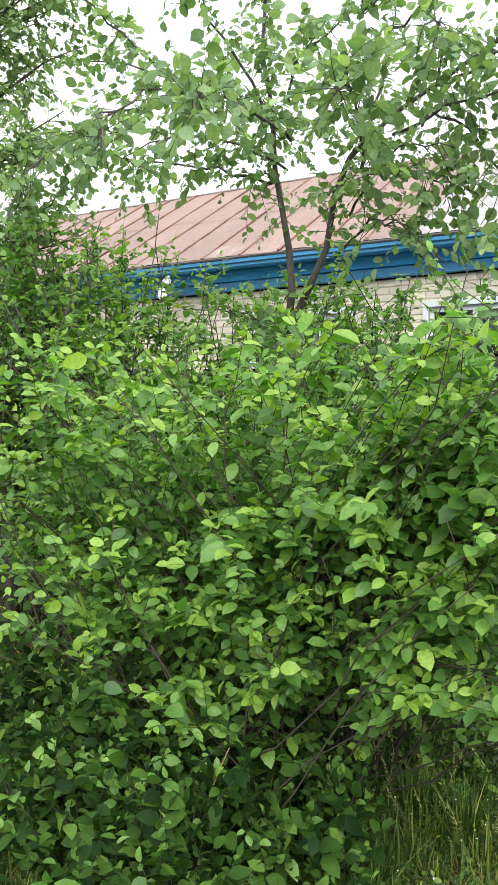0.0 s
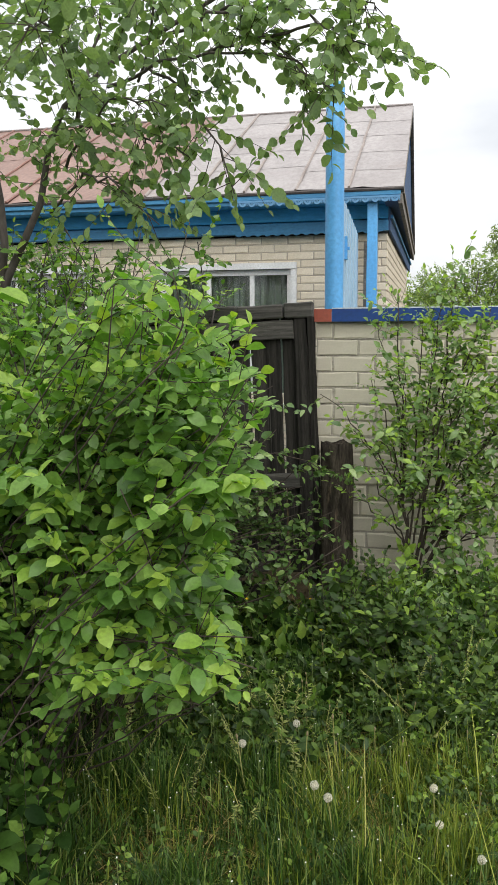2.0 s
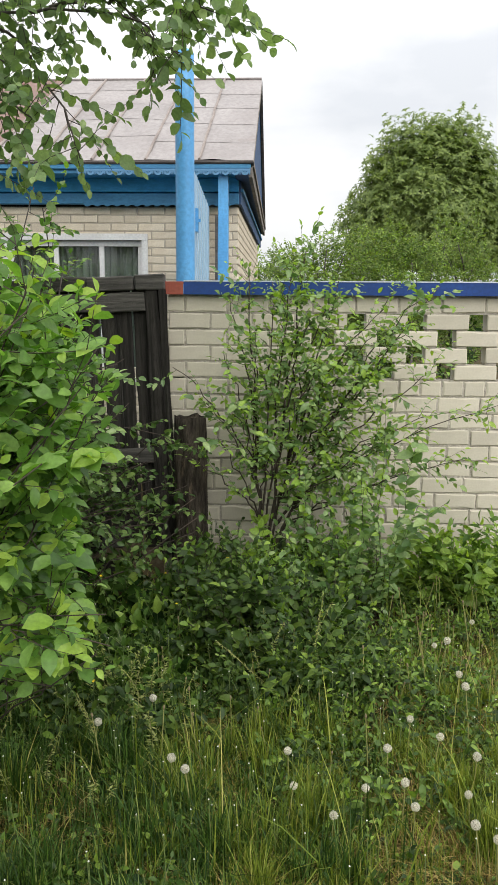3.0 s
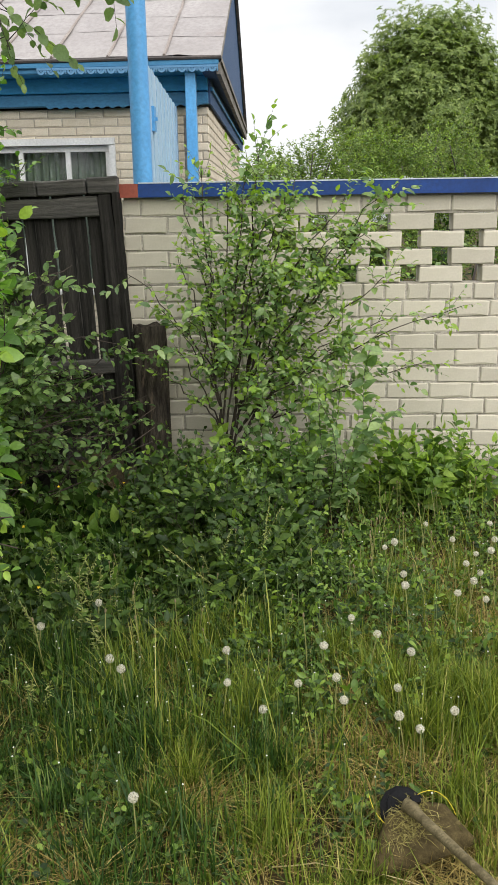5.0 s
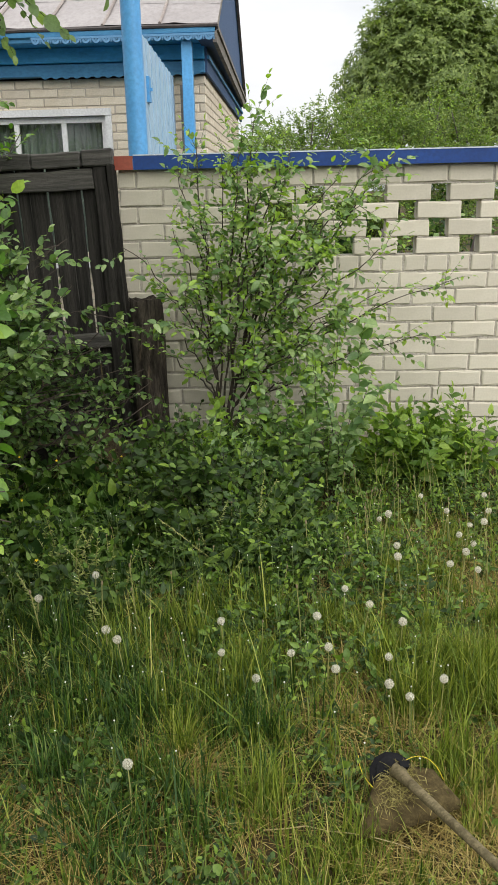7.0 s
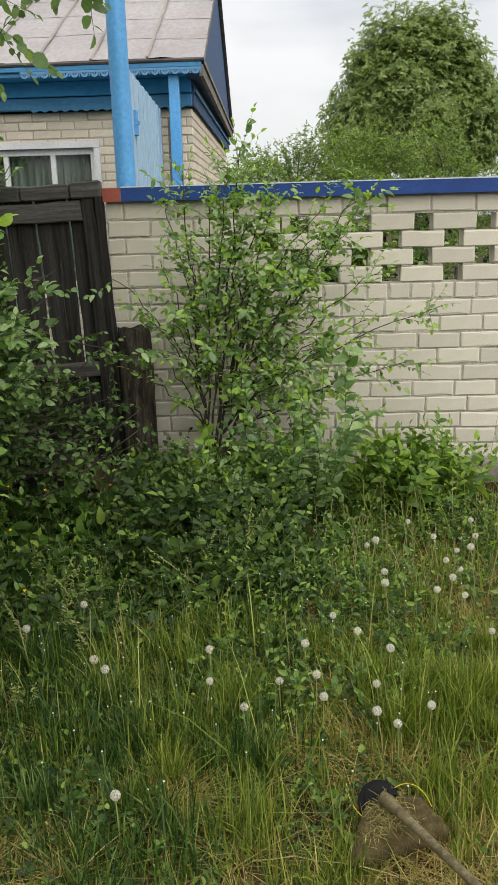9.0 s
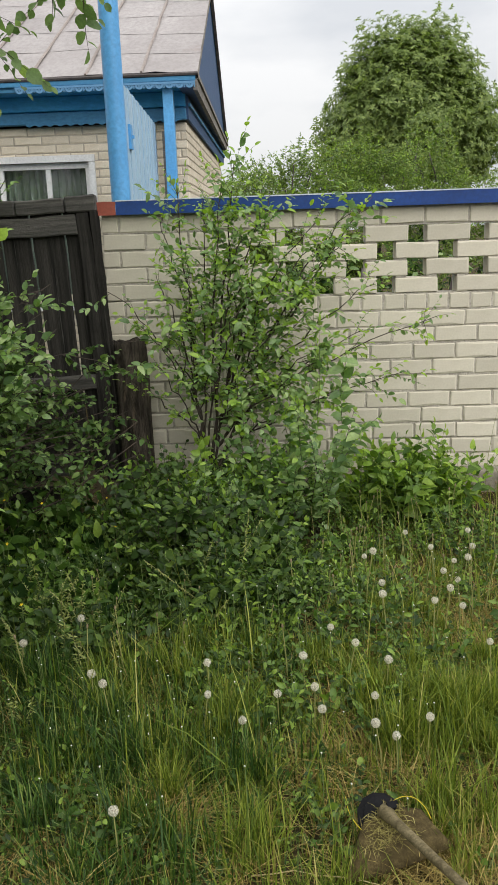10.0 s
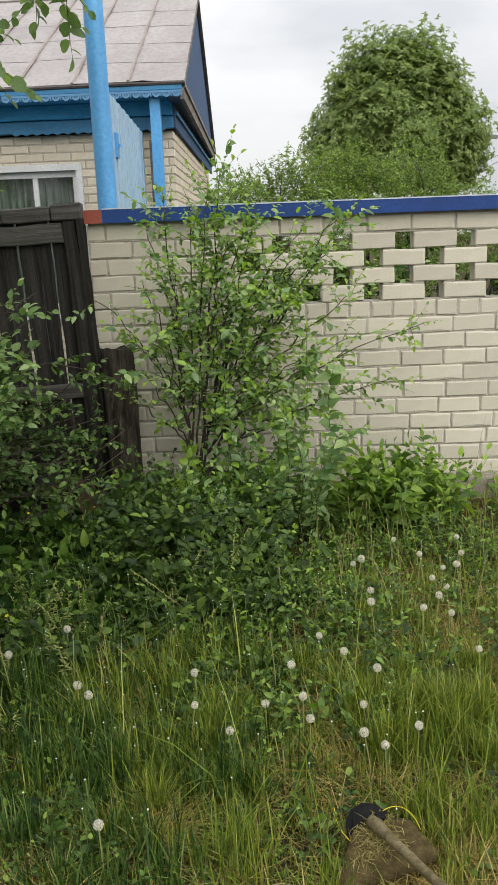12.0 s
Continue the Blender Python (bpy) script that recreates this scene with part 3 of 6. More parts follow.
# ---- old board gate beside the fence ----
def make_gate():
    rng = random.Random(8)
    gate = thing("board_gate", (0, 0, 0), "old dark weathered board gate with gaps between planks", "gate")
    planks = [(-0.118, 0.08), (-0.315, -0.132), (-0.50, -0.331), (-0.71, -0.512), (-0.9, -0.72), (-1.1, -0.912), (-1.31, -1.112)]
    for a, b in planks:
        child("plank", mesh_of("plank", *bevel_box(a, b, 0.012, 0.036, 0.2 + rng.uniform(-0.04, 0.05), 1.8 + rng.uniform(-0.01, 0.015), 0.005, rng, 0.006, 1, 14, 2), M_WOOD), gate)
    child("top_rail", mesh_of("top_rail", *bevel_box(-1.31, -0.035, -0.032, 0.009, 1.66, 1.772, 0.006, rng, 0.007, 1, 20, 0), M_RAIL), gate)
    child("mid_rail", mesh_of("mid_rail", *bevel_box(-1.31, -0.02, -0.03, 0.009, 0.735, 0.822, 0.006, rng, 0.006, 1, 20, 0), M_RAIL), gate)
    child("low_rail", mesh_of("low_rail", *bevel_box(-1.6, -0.25, -0.06, -0.02, 0.2, 0.29, 0.006, rng, 0.008, 1, 20, 0), M_RAIL), gate)
    for a, b in ((-0.09, 0.088), (-0.38, -0.096), (-0.7, -0.386), (-1.31, -0.706)):
        child("cap_board", mesh_of("cap_board", *bevel_box(a, b, -0.045, 0.05, 1.782 + rng.uniform(0, 0.006), 1.872 + rng.uniform(-0.012, 0.01), 0.008, rng, 0.007, 1, 6, 0), M_RAIL), gate)
    child("stile", mesh_of("stile", *bevel_box(-0.034, 0.05, -0.036, 0.010, 0.14, 1.775, 0.012, rng, 0.012, 2, 18, 2), M_WOOD), gate)
    child("frame_post", mesh_of("frame_post", *bevel_box(0.052, 0.086, -0.05, 0.052, 0.02, 1.786, 0.009, rng, 0.007, 2, 18, 2), M_WOOD), gate)
    # the whole leaf has sunk on its hinges: the foot has swung out along the brick fence
    gate.matrix_world = Matrix.Translation((0.0, -0.062, 1.79)) @ Matrix.Rotation(radians(-2.3), 4, 'Y') @ Matrix.Translation((0, 0, -1.79))
    # boards left of the leaf, behind the thicket
    for i, (x0, x1, y0, z0, tilt) in enumerate(((-1.9, -0.32, -0.12, 0.16, 3.0), (-1.7, -0.22, -0.2, 0.03, -2.0))):
        ob = new("fallen_board", mesh_of("fallen_board", *bevel_box(x0, x1, y0 - 0.014, y0 + 0.014, z0, z0 + 0.12, 0.005, rng, 0.008, 1, 12, 0), M_WOOD))
        ob.matrix_world = Matrix.Translation((x1, 0, z0)) @ Matrix.Rotation(radians(tilt), 4, 'Y') @ Matrix.Translation((-x1, 0, -z0))
        tagged(ob, "rotting grey board lying under the old gate", "board", "boards under the gate")
    run = thing("board_fence", (0, 0, 0), "dark weathered board fence behind the thicket", "fence")
    a = -1.34
    while a > -4.6:
        w = rng.uniform(0.14, 0.19)
        child("plank", mesh_of("plank", *bevel_box(a - w, a, 0.012, 0.036, 0.1, 1.72 + rng.uniform(-0.04, 0.03), 0.005, rng, 0.006, 1, 10, 2), M_WOOD), run)
        a -= w + rng.uniform(0.008, 0.02)
    for z in (0.4, 1.45):
        child("rail", mesh_of("rail", *bevel_box(-4.6, -1.34, 0.038, 0.08, z, z + 0.09, 0.006, rng, 0.006, 1, 20, 0), M_RAIL), run)


make_gate()


def make_stub():
    """A rotten, cut-off round post with knots."""
    bm = bmesh.new()
    rings, sides = 26, 22
    prev = None
    for i in range(rings):
        t = i / (rings - 1)
        z = -0.2 + t * 1.235
        ring = []
        for j in range(sides):
            a = 2 * math.pi * j / sides
            r = 0.096 * (1.06 - 0.1 * t)
            q = Vector((math.cos(a), math.sin(a), z * 0.55))
            r *= 1 + 0.22 * noise.noise(q * 3.1) + 0.17 * noise.noise(Vector((math.cos(a) * 5, math.sin(a) * 5, z * 1.2)))
            kn = Vector((math.cos(a) - math.cos(-1.4), math.sin(a) - math.sin(-1.4), (z - 0.75) * 5))
            r += 0.03 * math.exp(-kn.length_squared * 9)
            kn = Vector((math.cos(a) - math.cos(-2.1), math.sin(a) - math.sin(-2.1), (z - 0.88) * 5))
            r -= 0.02 * math.exp(-kn.length_squared * 7)
            top = (0.03 * noise.noise(Vector((a * 1.3, 2.0, 0))) if i == rings - 1 else 0)
            ring.append(bm.verts.new((r * math.cos(a) + 0.012 * math.sin(3 * t), r * math.sin(a), z + top)))
        if prev:
            for j in range(sides):
                k = (j + 1) % sides
                bm.faces.new((prev[j], prev[k], ring[k], ring[j]))
        prev = ring
    c = bm.verts.new((0, 0, 1.0))
    for j in range(sides):
        bm.faces.new((prev[j], prev[(j + 1) % sides], c))
    me = bpy.data.meshes.new("post")
    bm.to_mesh(me)
    bm.free()
    me.materials.append(M_STUB)
    me.polygons.foreach_set("use_smooth", np.ones(len(me.polygons), dtype=bool))
    ob = new("wooden_post", me)
    ob.matrix_world = Matrix.Translation((0.24, -0.17, 0))
    tagged(ob, "rotten cut-off round wooden post with knots at the fence", "post")


make_stub()


# ---- house ----
HX0, HX1, HY0, HY1 = -9.0, 0.33, 3.05, 8.15
EAVE_Y, EAVE_Z, RIDGE_Y, RIDGE_Z = 2.65, 3.0, 5.6, 4.46
ROOF_X0, ROOF_X1 = -9.35, 0.49


def make_house():
    rng = random.Random(21)
    house = thing("house", (0, 0, 0), "single-storey cream brick house with blue eaves and sheet metal roof", "house")
    windows = ((-1.93, -0.59), (-4.05, -2.75))
    # core walls with window openings
    core = Pile()
    xs = [HX0 + 0.01]
    for a, b in sorted(windows):
        core.add(box_pts(xs[-1], a, HY0 + 0.008, HY0 + 0.3, 0, 2.64), BOX_F)
        core.add(box_pts(a, b, HY0 + 0.008, HY0 + 0.3, 0, 1.05), BOX_F)
        core.add(box_pts(a, b, HY0 + 0.008, HY0 + 0.3, 2.34, 2.64), BOX_F)
        xs.append(b)
    core.add(box_pts(xs[-1], HX1 - 0.01, HY0 + 0.008, HY0 + 0.3, 0, 2.64), BOX_F)
    core.add(box_pts(HX1 - 0.3, HX1 - 0.008, HY0 + 0.3, HY1, 0, 2.95), BOX_F)
    core.add(box_pts(HX0 + 0.01, HX0 + 0.3, HY0 + 0.3, HY1, 0, 2.95), BOX_F)
    core.add(box_pts(HX0 + 0.01, HX1 - 0.01, HY1 - 0.3, HY1, 0, 2.95), BOX_F)
    child("wall", core.mesh("wall", M_HMORTAR), house, label="mortar between cream bricks")
    # bricks: the upper front courses as pieces, the rest joined
    long_b = [brick_mesh(0.25, 0.066, 0.1, M_HBRICK, 60 + i) for i in range(5)]
    short_b = [brick_mesh(0.12, 0.066, 0.1, M_HBRICK, 80 + i) for i in range(3)]
    joined = Pile()
    z, row = 2.64 - 0.0725, 0
    while z > 0.1:
        j = -0.38 + (0.131 if row % 2 else 0.0)
        for s, ln in lay_row(HX0, HX1, j, 0.262, 0.012):
            e = s + ln
            cuts = [(s, e)]
            for a, b in windows:
                if z > 1.03 and z < 2.33:
                    nxt = []
                    for p, q in cuts:
                        if q <= a or p >= b:
                            nxt.append((p, q))
                        else:
                            if p < a - 0.02:
                                nxt.append((p, a))
                            if q > b + 0.02:
                                nxt.append((b, q))
                    cuts = nxt
            for p, q in cuts:
                me = rng.choice(long_b) if q - p > 0.16 else rng.choice(short_b)
                base = 0.25 if q - p > 0.16 else 0.12
                m = Matrix.Translation((p, HY0 + rng.uniform(-0.003, 0.003), z)) @ Matrix.Diagonal(((q - p) / base, 1, 1, 1))
                if p > -3.2 and z > 1.75:
                    child("brick", me, house, m)
                else:
                    joined.add(np.array([m @ vv.co for vv in me.vertices]), [tuple(f.vertices) for f in me.polygons])
        # side wall course
        for s, ln in lay_row(HY0 + 0.1, HY1, HY0 + 0.1 + (0.131 if row % 2 else 0.0), 0.262, 0.012):
            me = long_b[row % 5]
            m = Matrix.Translation((HX1, s, z)) @ Matrix.Rotation(math.pi / 2, 4, 'Z') @ Matrix.Diagonal((ln / 0.25, 1, 1, 1))
            joined.add(np.array([m @ vv.co for vv in me.vertices]), [tuple(f.vertices) for f in me.polygons])
        z -= 0.077
        row += 1
    tagged(child("brickwork", joined.mesh("brickwork", M_HBRICK), house), kind="stuff")
    # eave box: soffit, fascia, frieze boards
    child("soffit", mesh_of("soffit", *bevel_box(ROOF_X0 + 0.05, ROOF_X1 - 0.06, EAVE_Y + 0.05, HY0 + 0.01, 2.895, 2.915, 0.003), M_FRIEZE), house)
    child("fascia", mesh_of("fascia", *bevel_box(ROOF_X0, ROOF_X1 - 0.02, EAVE_Y + 0.02, EAVE_Y + 0.048, 2.885, 2.965, 0.006, rng, 0.004, 1, 30, 0), M_EAVE), house)
    child("crown_board", mesh_of("crown_board", *bevel_box(ROOF_X0, ROOF_X1 - 0.02, EAVE_Y - 0.005, EAVE_Y + 0.018, 2.925, 2.968, 0.005, rng, 0.003, 1, 30, 0), M_EAVE), house)
    child("frieze_board", mesh_of("frieze_board", *bevel_box(HX0, HX1 + 0.01, HY0 - 0.085, HY0 - 0.002, 2.765, 2.893, 0.006, rng, 0.003, 1, 30, 0), M_FRIEZE), house)
    child("frieze_board", mesh_of("frieze_board", *bevel_box(HX0, HX1 + 0.01, HY0 - 0.09, HY0 - 0.002, 2.655, 2.755, 0.006, rng, 0.003, 1, 30, 0), M_EAVE), house)
    lace_u, lace_l = lace_piece(True), lace_piece(False)
    x = -1.12
    while x < ROOF_X1 - 0.08:
        child("carved_drop", lace_u, house, (x, EAVE_Y - 0.012, 2.926))
        x += 0.088
    x = -1.14
    while x < HX1 - 0.1:
        child("carved_edge", lace_l, house, Matrix.Translation((x, HY0 - 0.105, 2.662)) @ Matrix.Diagonal((0.7, 1, 0.8, 1)))
        x += 0.0959
    # roof sheets
    slope = Vector((0, RIDGE_Y - EAVE_Y, RIDGE_Z - EAVE_Z))
    run = slope.length
    up = slope.normalized()
    nrm = Vector((0, -up.z, up.y))
    backup = Vector((0, -up.y, up.z))
    edges = [ROOF_X1 - 0.49 * k for k in range(21)]
    edges[-1] = ROOF_X0
    for side in (0, 1):
        u = up if side == 0 else backup
        base = Vector((0, EAVE_Y, EAVE_Z)) if side == 0 else Vector((0, 2 * RIDGE_Y - EAVE_Y, EAVE_Z))
        n = nrm if side == 0 else Vector((0, up.z, up.y))
        for k in range(20):
            xr, xl = edges[k], edges[k + 1]
            red = xl < -2.2
            rows = 2 if red else 5
            offs = rng.uniform(-0.12, 0.12)
            cuts = [0.0] + [run * (i + 0.0) / rows + offs for i in range(1, rows)] + [run]
            for i in range(rows if side == 0 else 1):
                s0, s1 = (cuts[i], cuts[i + 1] + (0.02 if i < rows - 1 else 0)) if side == 0 else (0, run)
                v, f = [], []
                nx, ns = 4, 4
                for a in range(ns + 1):
                    for b in range(nx + 1):
                        s = s0 + (s1 - s0) * a / ns
                        x = xl + (xr - ((0.03 * s / run if side == 0 else 0.06 - 0.03 * s / run) if k == 0 else 0.0) - xl) * b / nx
                        lift = 0.010 * noise.noise(Vector((x * 3.3, s * 2.7, k * 0.7))) + 0.003 * (1 - a / ns)
                        if a == 0 and i == 0:
                            lift += 0.010 * noise.noise(Vector((x * 6, k, 0)))
                        v.append(Vector((x, 0, 0)) + base + u * s + n * lift)
                for a in range(ns):
                    for b in range(nx):
                        q = a * (nx + 1) + b
                        f.append((q, q + 1, q + nx + 2, q + nx + 1))
                me = mesh_of("roof_sheet", v, f, M_ROOFR if red else M_ROOFG)
                child("roof_sheet", me, house)
            if side == 0:
                pts = [base + u * s + Vector((xl, 0, 0)) + n * (0.012 + 0.008 * noise.noise(Vector((xl, s * 3, 0)))) + Vector((0.008 * noise.noise(Vector((s * 3, xl, 5))), 0, 0)) for s in np.linspace(-0.005, run, 14)]
                v, f = tube_pts(pts, 0.013, 5)
                child("roof_seam", mesh_of("roof_seam", v, f, M_SEAMR if red else M_SEAM), house)
    # roof edge, ridge, sheathing
    edge = [Vector((x, EAVE_Y - 0.004 + 0.008 * noise.noise(Vector((x * 3, 0, 0))), EAVE_Z - 0.018 + 0.007 * noise.noise(Vector((x * 4, 2, 0))))) for x in np.linspace(ROOF_X0, ROOF_X1, 60)]
    child("roof_edge", mesh_of("roof_edge", *tube_pts(edge, 0.016, 6), M_EDGE), house, label="dark folded sheet edge at the eave")
    ridge = [Vector((x, RIDGE_Y, RIDGE_Z + 0.012)) for x in np.linspace(ROOF_X0, ROOF_X1 - 0.035, 8)]
    child("ridge", mesh_of("ridge", *tube_pts(ridge, 0.014, 8), M_ROOFG), house)
    def lean(k, u, s):
        return 0.0 if k else (0.03 * s / run if u is up else 0.06 - 0.03 * s / run)
    for k, (xa, xb) in enumerate(((ROOF_X1 - 0.03, ROOF_X1 + 0.004), (ROOF_X0 - 0.004, ROOF_X0 + 0.03))):
        for u, base in ((up, Vector((0, EAVE_Y, EAVE_Z))), (backup, Vector((0, 2 * RIDGE_Y - EAVE_Y, EAVE_Z)))):
            v = []
            for x in (xa, xb):
                for d, s in ((-0.012, 0), (-0.012, run), (-0.06, run), (-0.06, 0)):
                    v.append(Vector((x - lean(k, u, s), 0, 0)) + base + u * s + Vector((0, 0, d)))
            child("rake_board", mesh_of("rake_board", v, [(0, 1, 2, 3), (7, 6, 5, 4), (0, 4, 5, 1), (1, 5, 6, 2), (2, 6, 7, 3), (3, 7, 4, 0)], M_RAKE), house, label="grey weathered rake board")
            v = []
            x0, x1 = (HX1 - 0.01, xa - 0.002) if k == 0 else (xb + 0.002, HX0 + 0.01)
            for x in (x0, x1):
                for d, s in ((-0.025, 0.0), (-0.025, run), (-0.045, run), (-0.045, 0.0)):
                    v.append(Vector((x - (lean(k, u, s) if x == x1 else 0.0), 0, 0)) + base + u * s + Vector((0, 0, d)))
            child("gable_soffit", mesh_of("gable_soffit", v, [(0, 1, 2, 3), (7, 6, 5, 4), (0, 4, 5, 1), (1, 5, 6, 2), (2, 6, 7, 3), (3, 7, 4, 0)], M_EAVE), house)
    for k, (x0, x1) in enumerate(((0.36, 0.45), (HX0 - 0.09, HX0 - 0.02))):
        y0, y1 = EAVE_Y + 0.03, 2 * RIDGE_Y - EAVE_Y - 0.03
        t = 0.03 if k == 0 else 0.0
        v = [(x0, y0, 2.97), (x0, y1, 2.97), (x0, RIDGE_Y, RIDGE_Z - 0.045)]
        v += [(x1, y0, 2.97), (x1 - 2 * t, y1, 2.97), (x1 - t, RIDGE_Y, RIDGE_Z - 0.045)]
        child("gable", mesh_of("gable", v, [(0, 1, 2), (5, 4, 3), (0, 3, 4, 1), (1, 4, 5, 2), (2, 5, 3, 0)], M_GABLE), house, label="slate blue boarded gable")
        # pent eave below the gable: tan weathered fascia, blue soffit, frieze
        sgn = 1 if k == 0 else -1
        wall_x = HX1 if k == 0 else HX0
        for name, a0, a1, z0, z1, mat in (("pent_fascia", 0.118, 0.152, 2.85, 2.99, M_RAKE), ("pent_trim", 0.153, 0.168, 2.945, 2.985, M_RAKE), ("pent_soffit", -0.01, 0.117, 2.872, 2.892, M_GABLE), ("side_frieze", 0.004, 0.03, 2.66, 2.868, M_GABLE), ("side_trim", 0.031, 0.052, 2.77, 2.8, M_EAVE)):
            p = box_pts(0, 1, EAVE_Y + (0.0 if "pent" in name else 0.36), y1, z0, z1)
            for q in p:
                far = (q[1] - EAVE_Y) / (y1 - EAVE_Y)
                q[0] = wall_x + sgn * ((a1 if q[0] > 0.5 else a0) - (2 * t * far if a0 > 0.1 else (2 * t * far if q[0] > 0.5 and "soffit" in name else 0.0)))
            child(name, mesh_of(name, p, BOX_F, mat), house)
    # windows
    for k, (a, b) in enumerate(windows):
        win = child("window", mesh_of("casing", *join_boxes([(a - 0.045, b + 0.045, HY0 - 0.035, HY0 + 0.012, 2.325, 2.385), (a - 0.045, a + 0.012, HY0 - 0.03, HY0 + 0.012, 1.0, 2.323), (b - 0.012, b + 0.045, HY0 - 0.03, HY0 + 0.012, 1.0, 2.323), (a - 0.08, b + 0.08, HY0 - 0.06, HY0 + 0.012, 0.95, 0.998)]), M_FRAME), house, label="white painted window casing")
        cols = [a + 0.014, a + 0.014 + (b - a) * 0.345, a + 0.014 + (b - a) * 0.68, b - 0.014]
        bars = [(a + 0.014, b - 0.014, HY0 + 0.02, HY0 + 0.06, 2.27, 2.322), (a + 0.014, b - 0.014, HY0 + 0.02, HY0 + 0.06, 1.03, 1.09)]
        for c in (cols[0] + 0.02, cols[1], cols[2], cols[3] - 0.02):
            bars.append((c - 0.022, c + 0.022, HY0 + 0.022, HY0 + 0.058, 1.092, 2.268))
        child("window_frame", mesh_of("window_frame", *join_boxes(bars), M_FRAME), win)
        for c0, c1 in zip(cols[:-1], cols[1:]):
            g = child("pane", mesh_of("pane", *bevel_box(c0 + 0.024, c1 - 0.024, HY0 + 0.036, HY0 + 0.040, 1.095, 2.265, 0.001), M_GLASS), win)
            g.visible_shadow = False
        # curtain in soft folds
        cv, cf = [], []
        nseg = 60
        for i in range(nseg + 1):
            x = a + 0.02 + (b - a - 0.04) * i / nseg
            y = HY0 + 0.16 + 0.028 * math.sin(i * 1.9) + 0.015 * math.sin(i * 0.7 + k)
            cv += [(x, y, 1.05), (x, y, 2.3)]
        cf = [(2 * i, 2 * i + 2, 2 * i + 3, 2 * i + 1) for i in range(nseg)]
        child("curtain", mesh_of("curtain", cv, cf, M_CURTAIN), house, label="grey-green folded curtain behind the glass")
    child("room_back", mesh_of("room_back", box_pts(HX0 + 0.4, HX1 - 0.4, HY0 + 0.9, HY0 + 0.95, 0, 2.8), BOX_F, M_ROOM), house)


def join_boxes(boxes):
    p = Pile()
    for q in boxes:
        p.add(*bevel_box(*q, 0.004))
    return np.concatenate(p.v), p.f


def lace_piece(upper):
    """One repeat of the fretwork: a hooked drop with a hole, or a wavy lower edge."""
    pts, thick = [], 0.012
    p = Pile()
    if upper:
        outer, inner = [], []
        for i in range(14):
            a = math.pi * (1.0 + i / 13.0)
            outer.append((0.04 + 0.036 * math.cos(a), -0.022 + 0.036 * math.sin(a)))
            inner.append((0.04 + 0.017 * math.cos(a), -0.022 + 0.017 * math.sin(a)))
        ring = outer + inner[::-1]
        n = len(ring)
        v = [(x, 0, z) for x, z in ring] + [(x, thick, z) for x, z in ring]
        m = len(outer)
        f = []
        for i in range(m - 1):
            f += [(i, i + 1, n - 2 - i, n - 1 - i), (n + i + 1, n + i, n + n - 1 - i, n + n - 2 - i)]
        f += [(i, (i + 1) % n, (i + 1) % n + n, i + n) for i in range(n)]
        p.add(v, f)
        p.add(*bevel_box(0, 0.088, 0, thick, -0.020, -0.002, 0.002))
        p.add(*bevel_box(0.077, 0.087, 0, thick, -0.052, -0.021, 0.002))
        p.add(*bevel_box(0.033, 0.047, 0.001, thick - 0.001, -0.035, -0.0205, 0.002))
    else:
        n = 16
        top = [(0.137 * i / n, 0.0) for i in range(n + 1)]
        low = [(0.137 * i / n, -0.018 - 0.016 * abs(math.sin(math.pi * i / n)) - 0.008 * math.sin(2 * math.pi * i / n)) for i in range(n + 1)]
        v = [(x, 0, z) for x, z in top + low] + [(x, thick, z) for x, z in top + low]
        k = n + 1
        f = [(i, i + 1, k + i + 1, k + i)[::-1] for i in range(n)]
        f += [(2 * k + i, 2 * k + i + 1, 3 * k + i + 1, 3 * k + i) for i in range(n)]
        f += [(k + i, k + i + 1, 3 * k + i + 1, 3 * k + i)[::-1] for i in range(n)]
        p.add(v, f)
    return p.mesh("carved", M_LACE if upper else M_EAVE)


make_house()


def make_dish():
    dish = thing("satellite_dish", (-4.9, 2.6, 2.72), "small white satellite dish under the eave", "satellite dish")
    v, f, rings, sides = [(0, 0.05, 0)], [], 5, 22
    for i in range(1, rings + 1):
        r = i / rings
        for j in range(sides):
            a = 2 * math.pi * j / sides
            v.append((0.13 * r * math.cos(a), 0.05 - 0.05 * r * r, 0.15 * r * math.sin(a)))
    for j in range(sides):
        f.append((0, 1 + (j + 1) % sides, 1 + j))
        for i in range(rings - 1):
            b0, b1 = 1 + i * sides, 1 + (i + 1) * sides
            f.append((b0 + j, b0 + (j + 1) % sides, b1 + (j + 1) % sides, b1 + j))
    me = mesh_of("reflector", v, f, M_DISH)
    ob = child("reflector", me, dish, Matrix.Rotation(radians(-25), 4, 'Z') @ Matrix.Rotation(radians(-18), 4, 'X'))
    so = ob.modifiers.new("thick", 'SOLIDIFY')
    so.thickness = 0.006
    child("bracket", mesh_of("bracket", *tube_pts([(0, 0.05, 0), (0, 0.2, -0.05), (0, 0.44, -0.05)], 0.014, 6), M_LAMP), dish)
    child("feed_arm", mesh_of("feed_arm", *tube_pts([(0, 0.05, -0.1), (-0.04, -0.1, -0.12), (-0.05, -0.17, -0.03)], 0.007, 5), M_LAMP), dish)


make_dish()


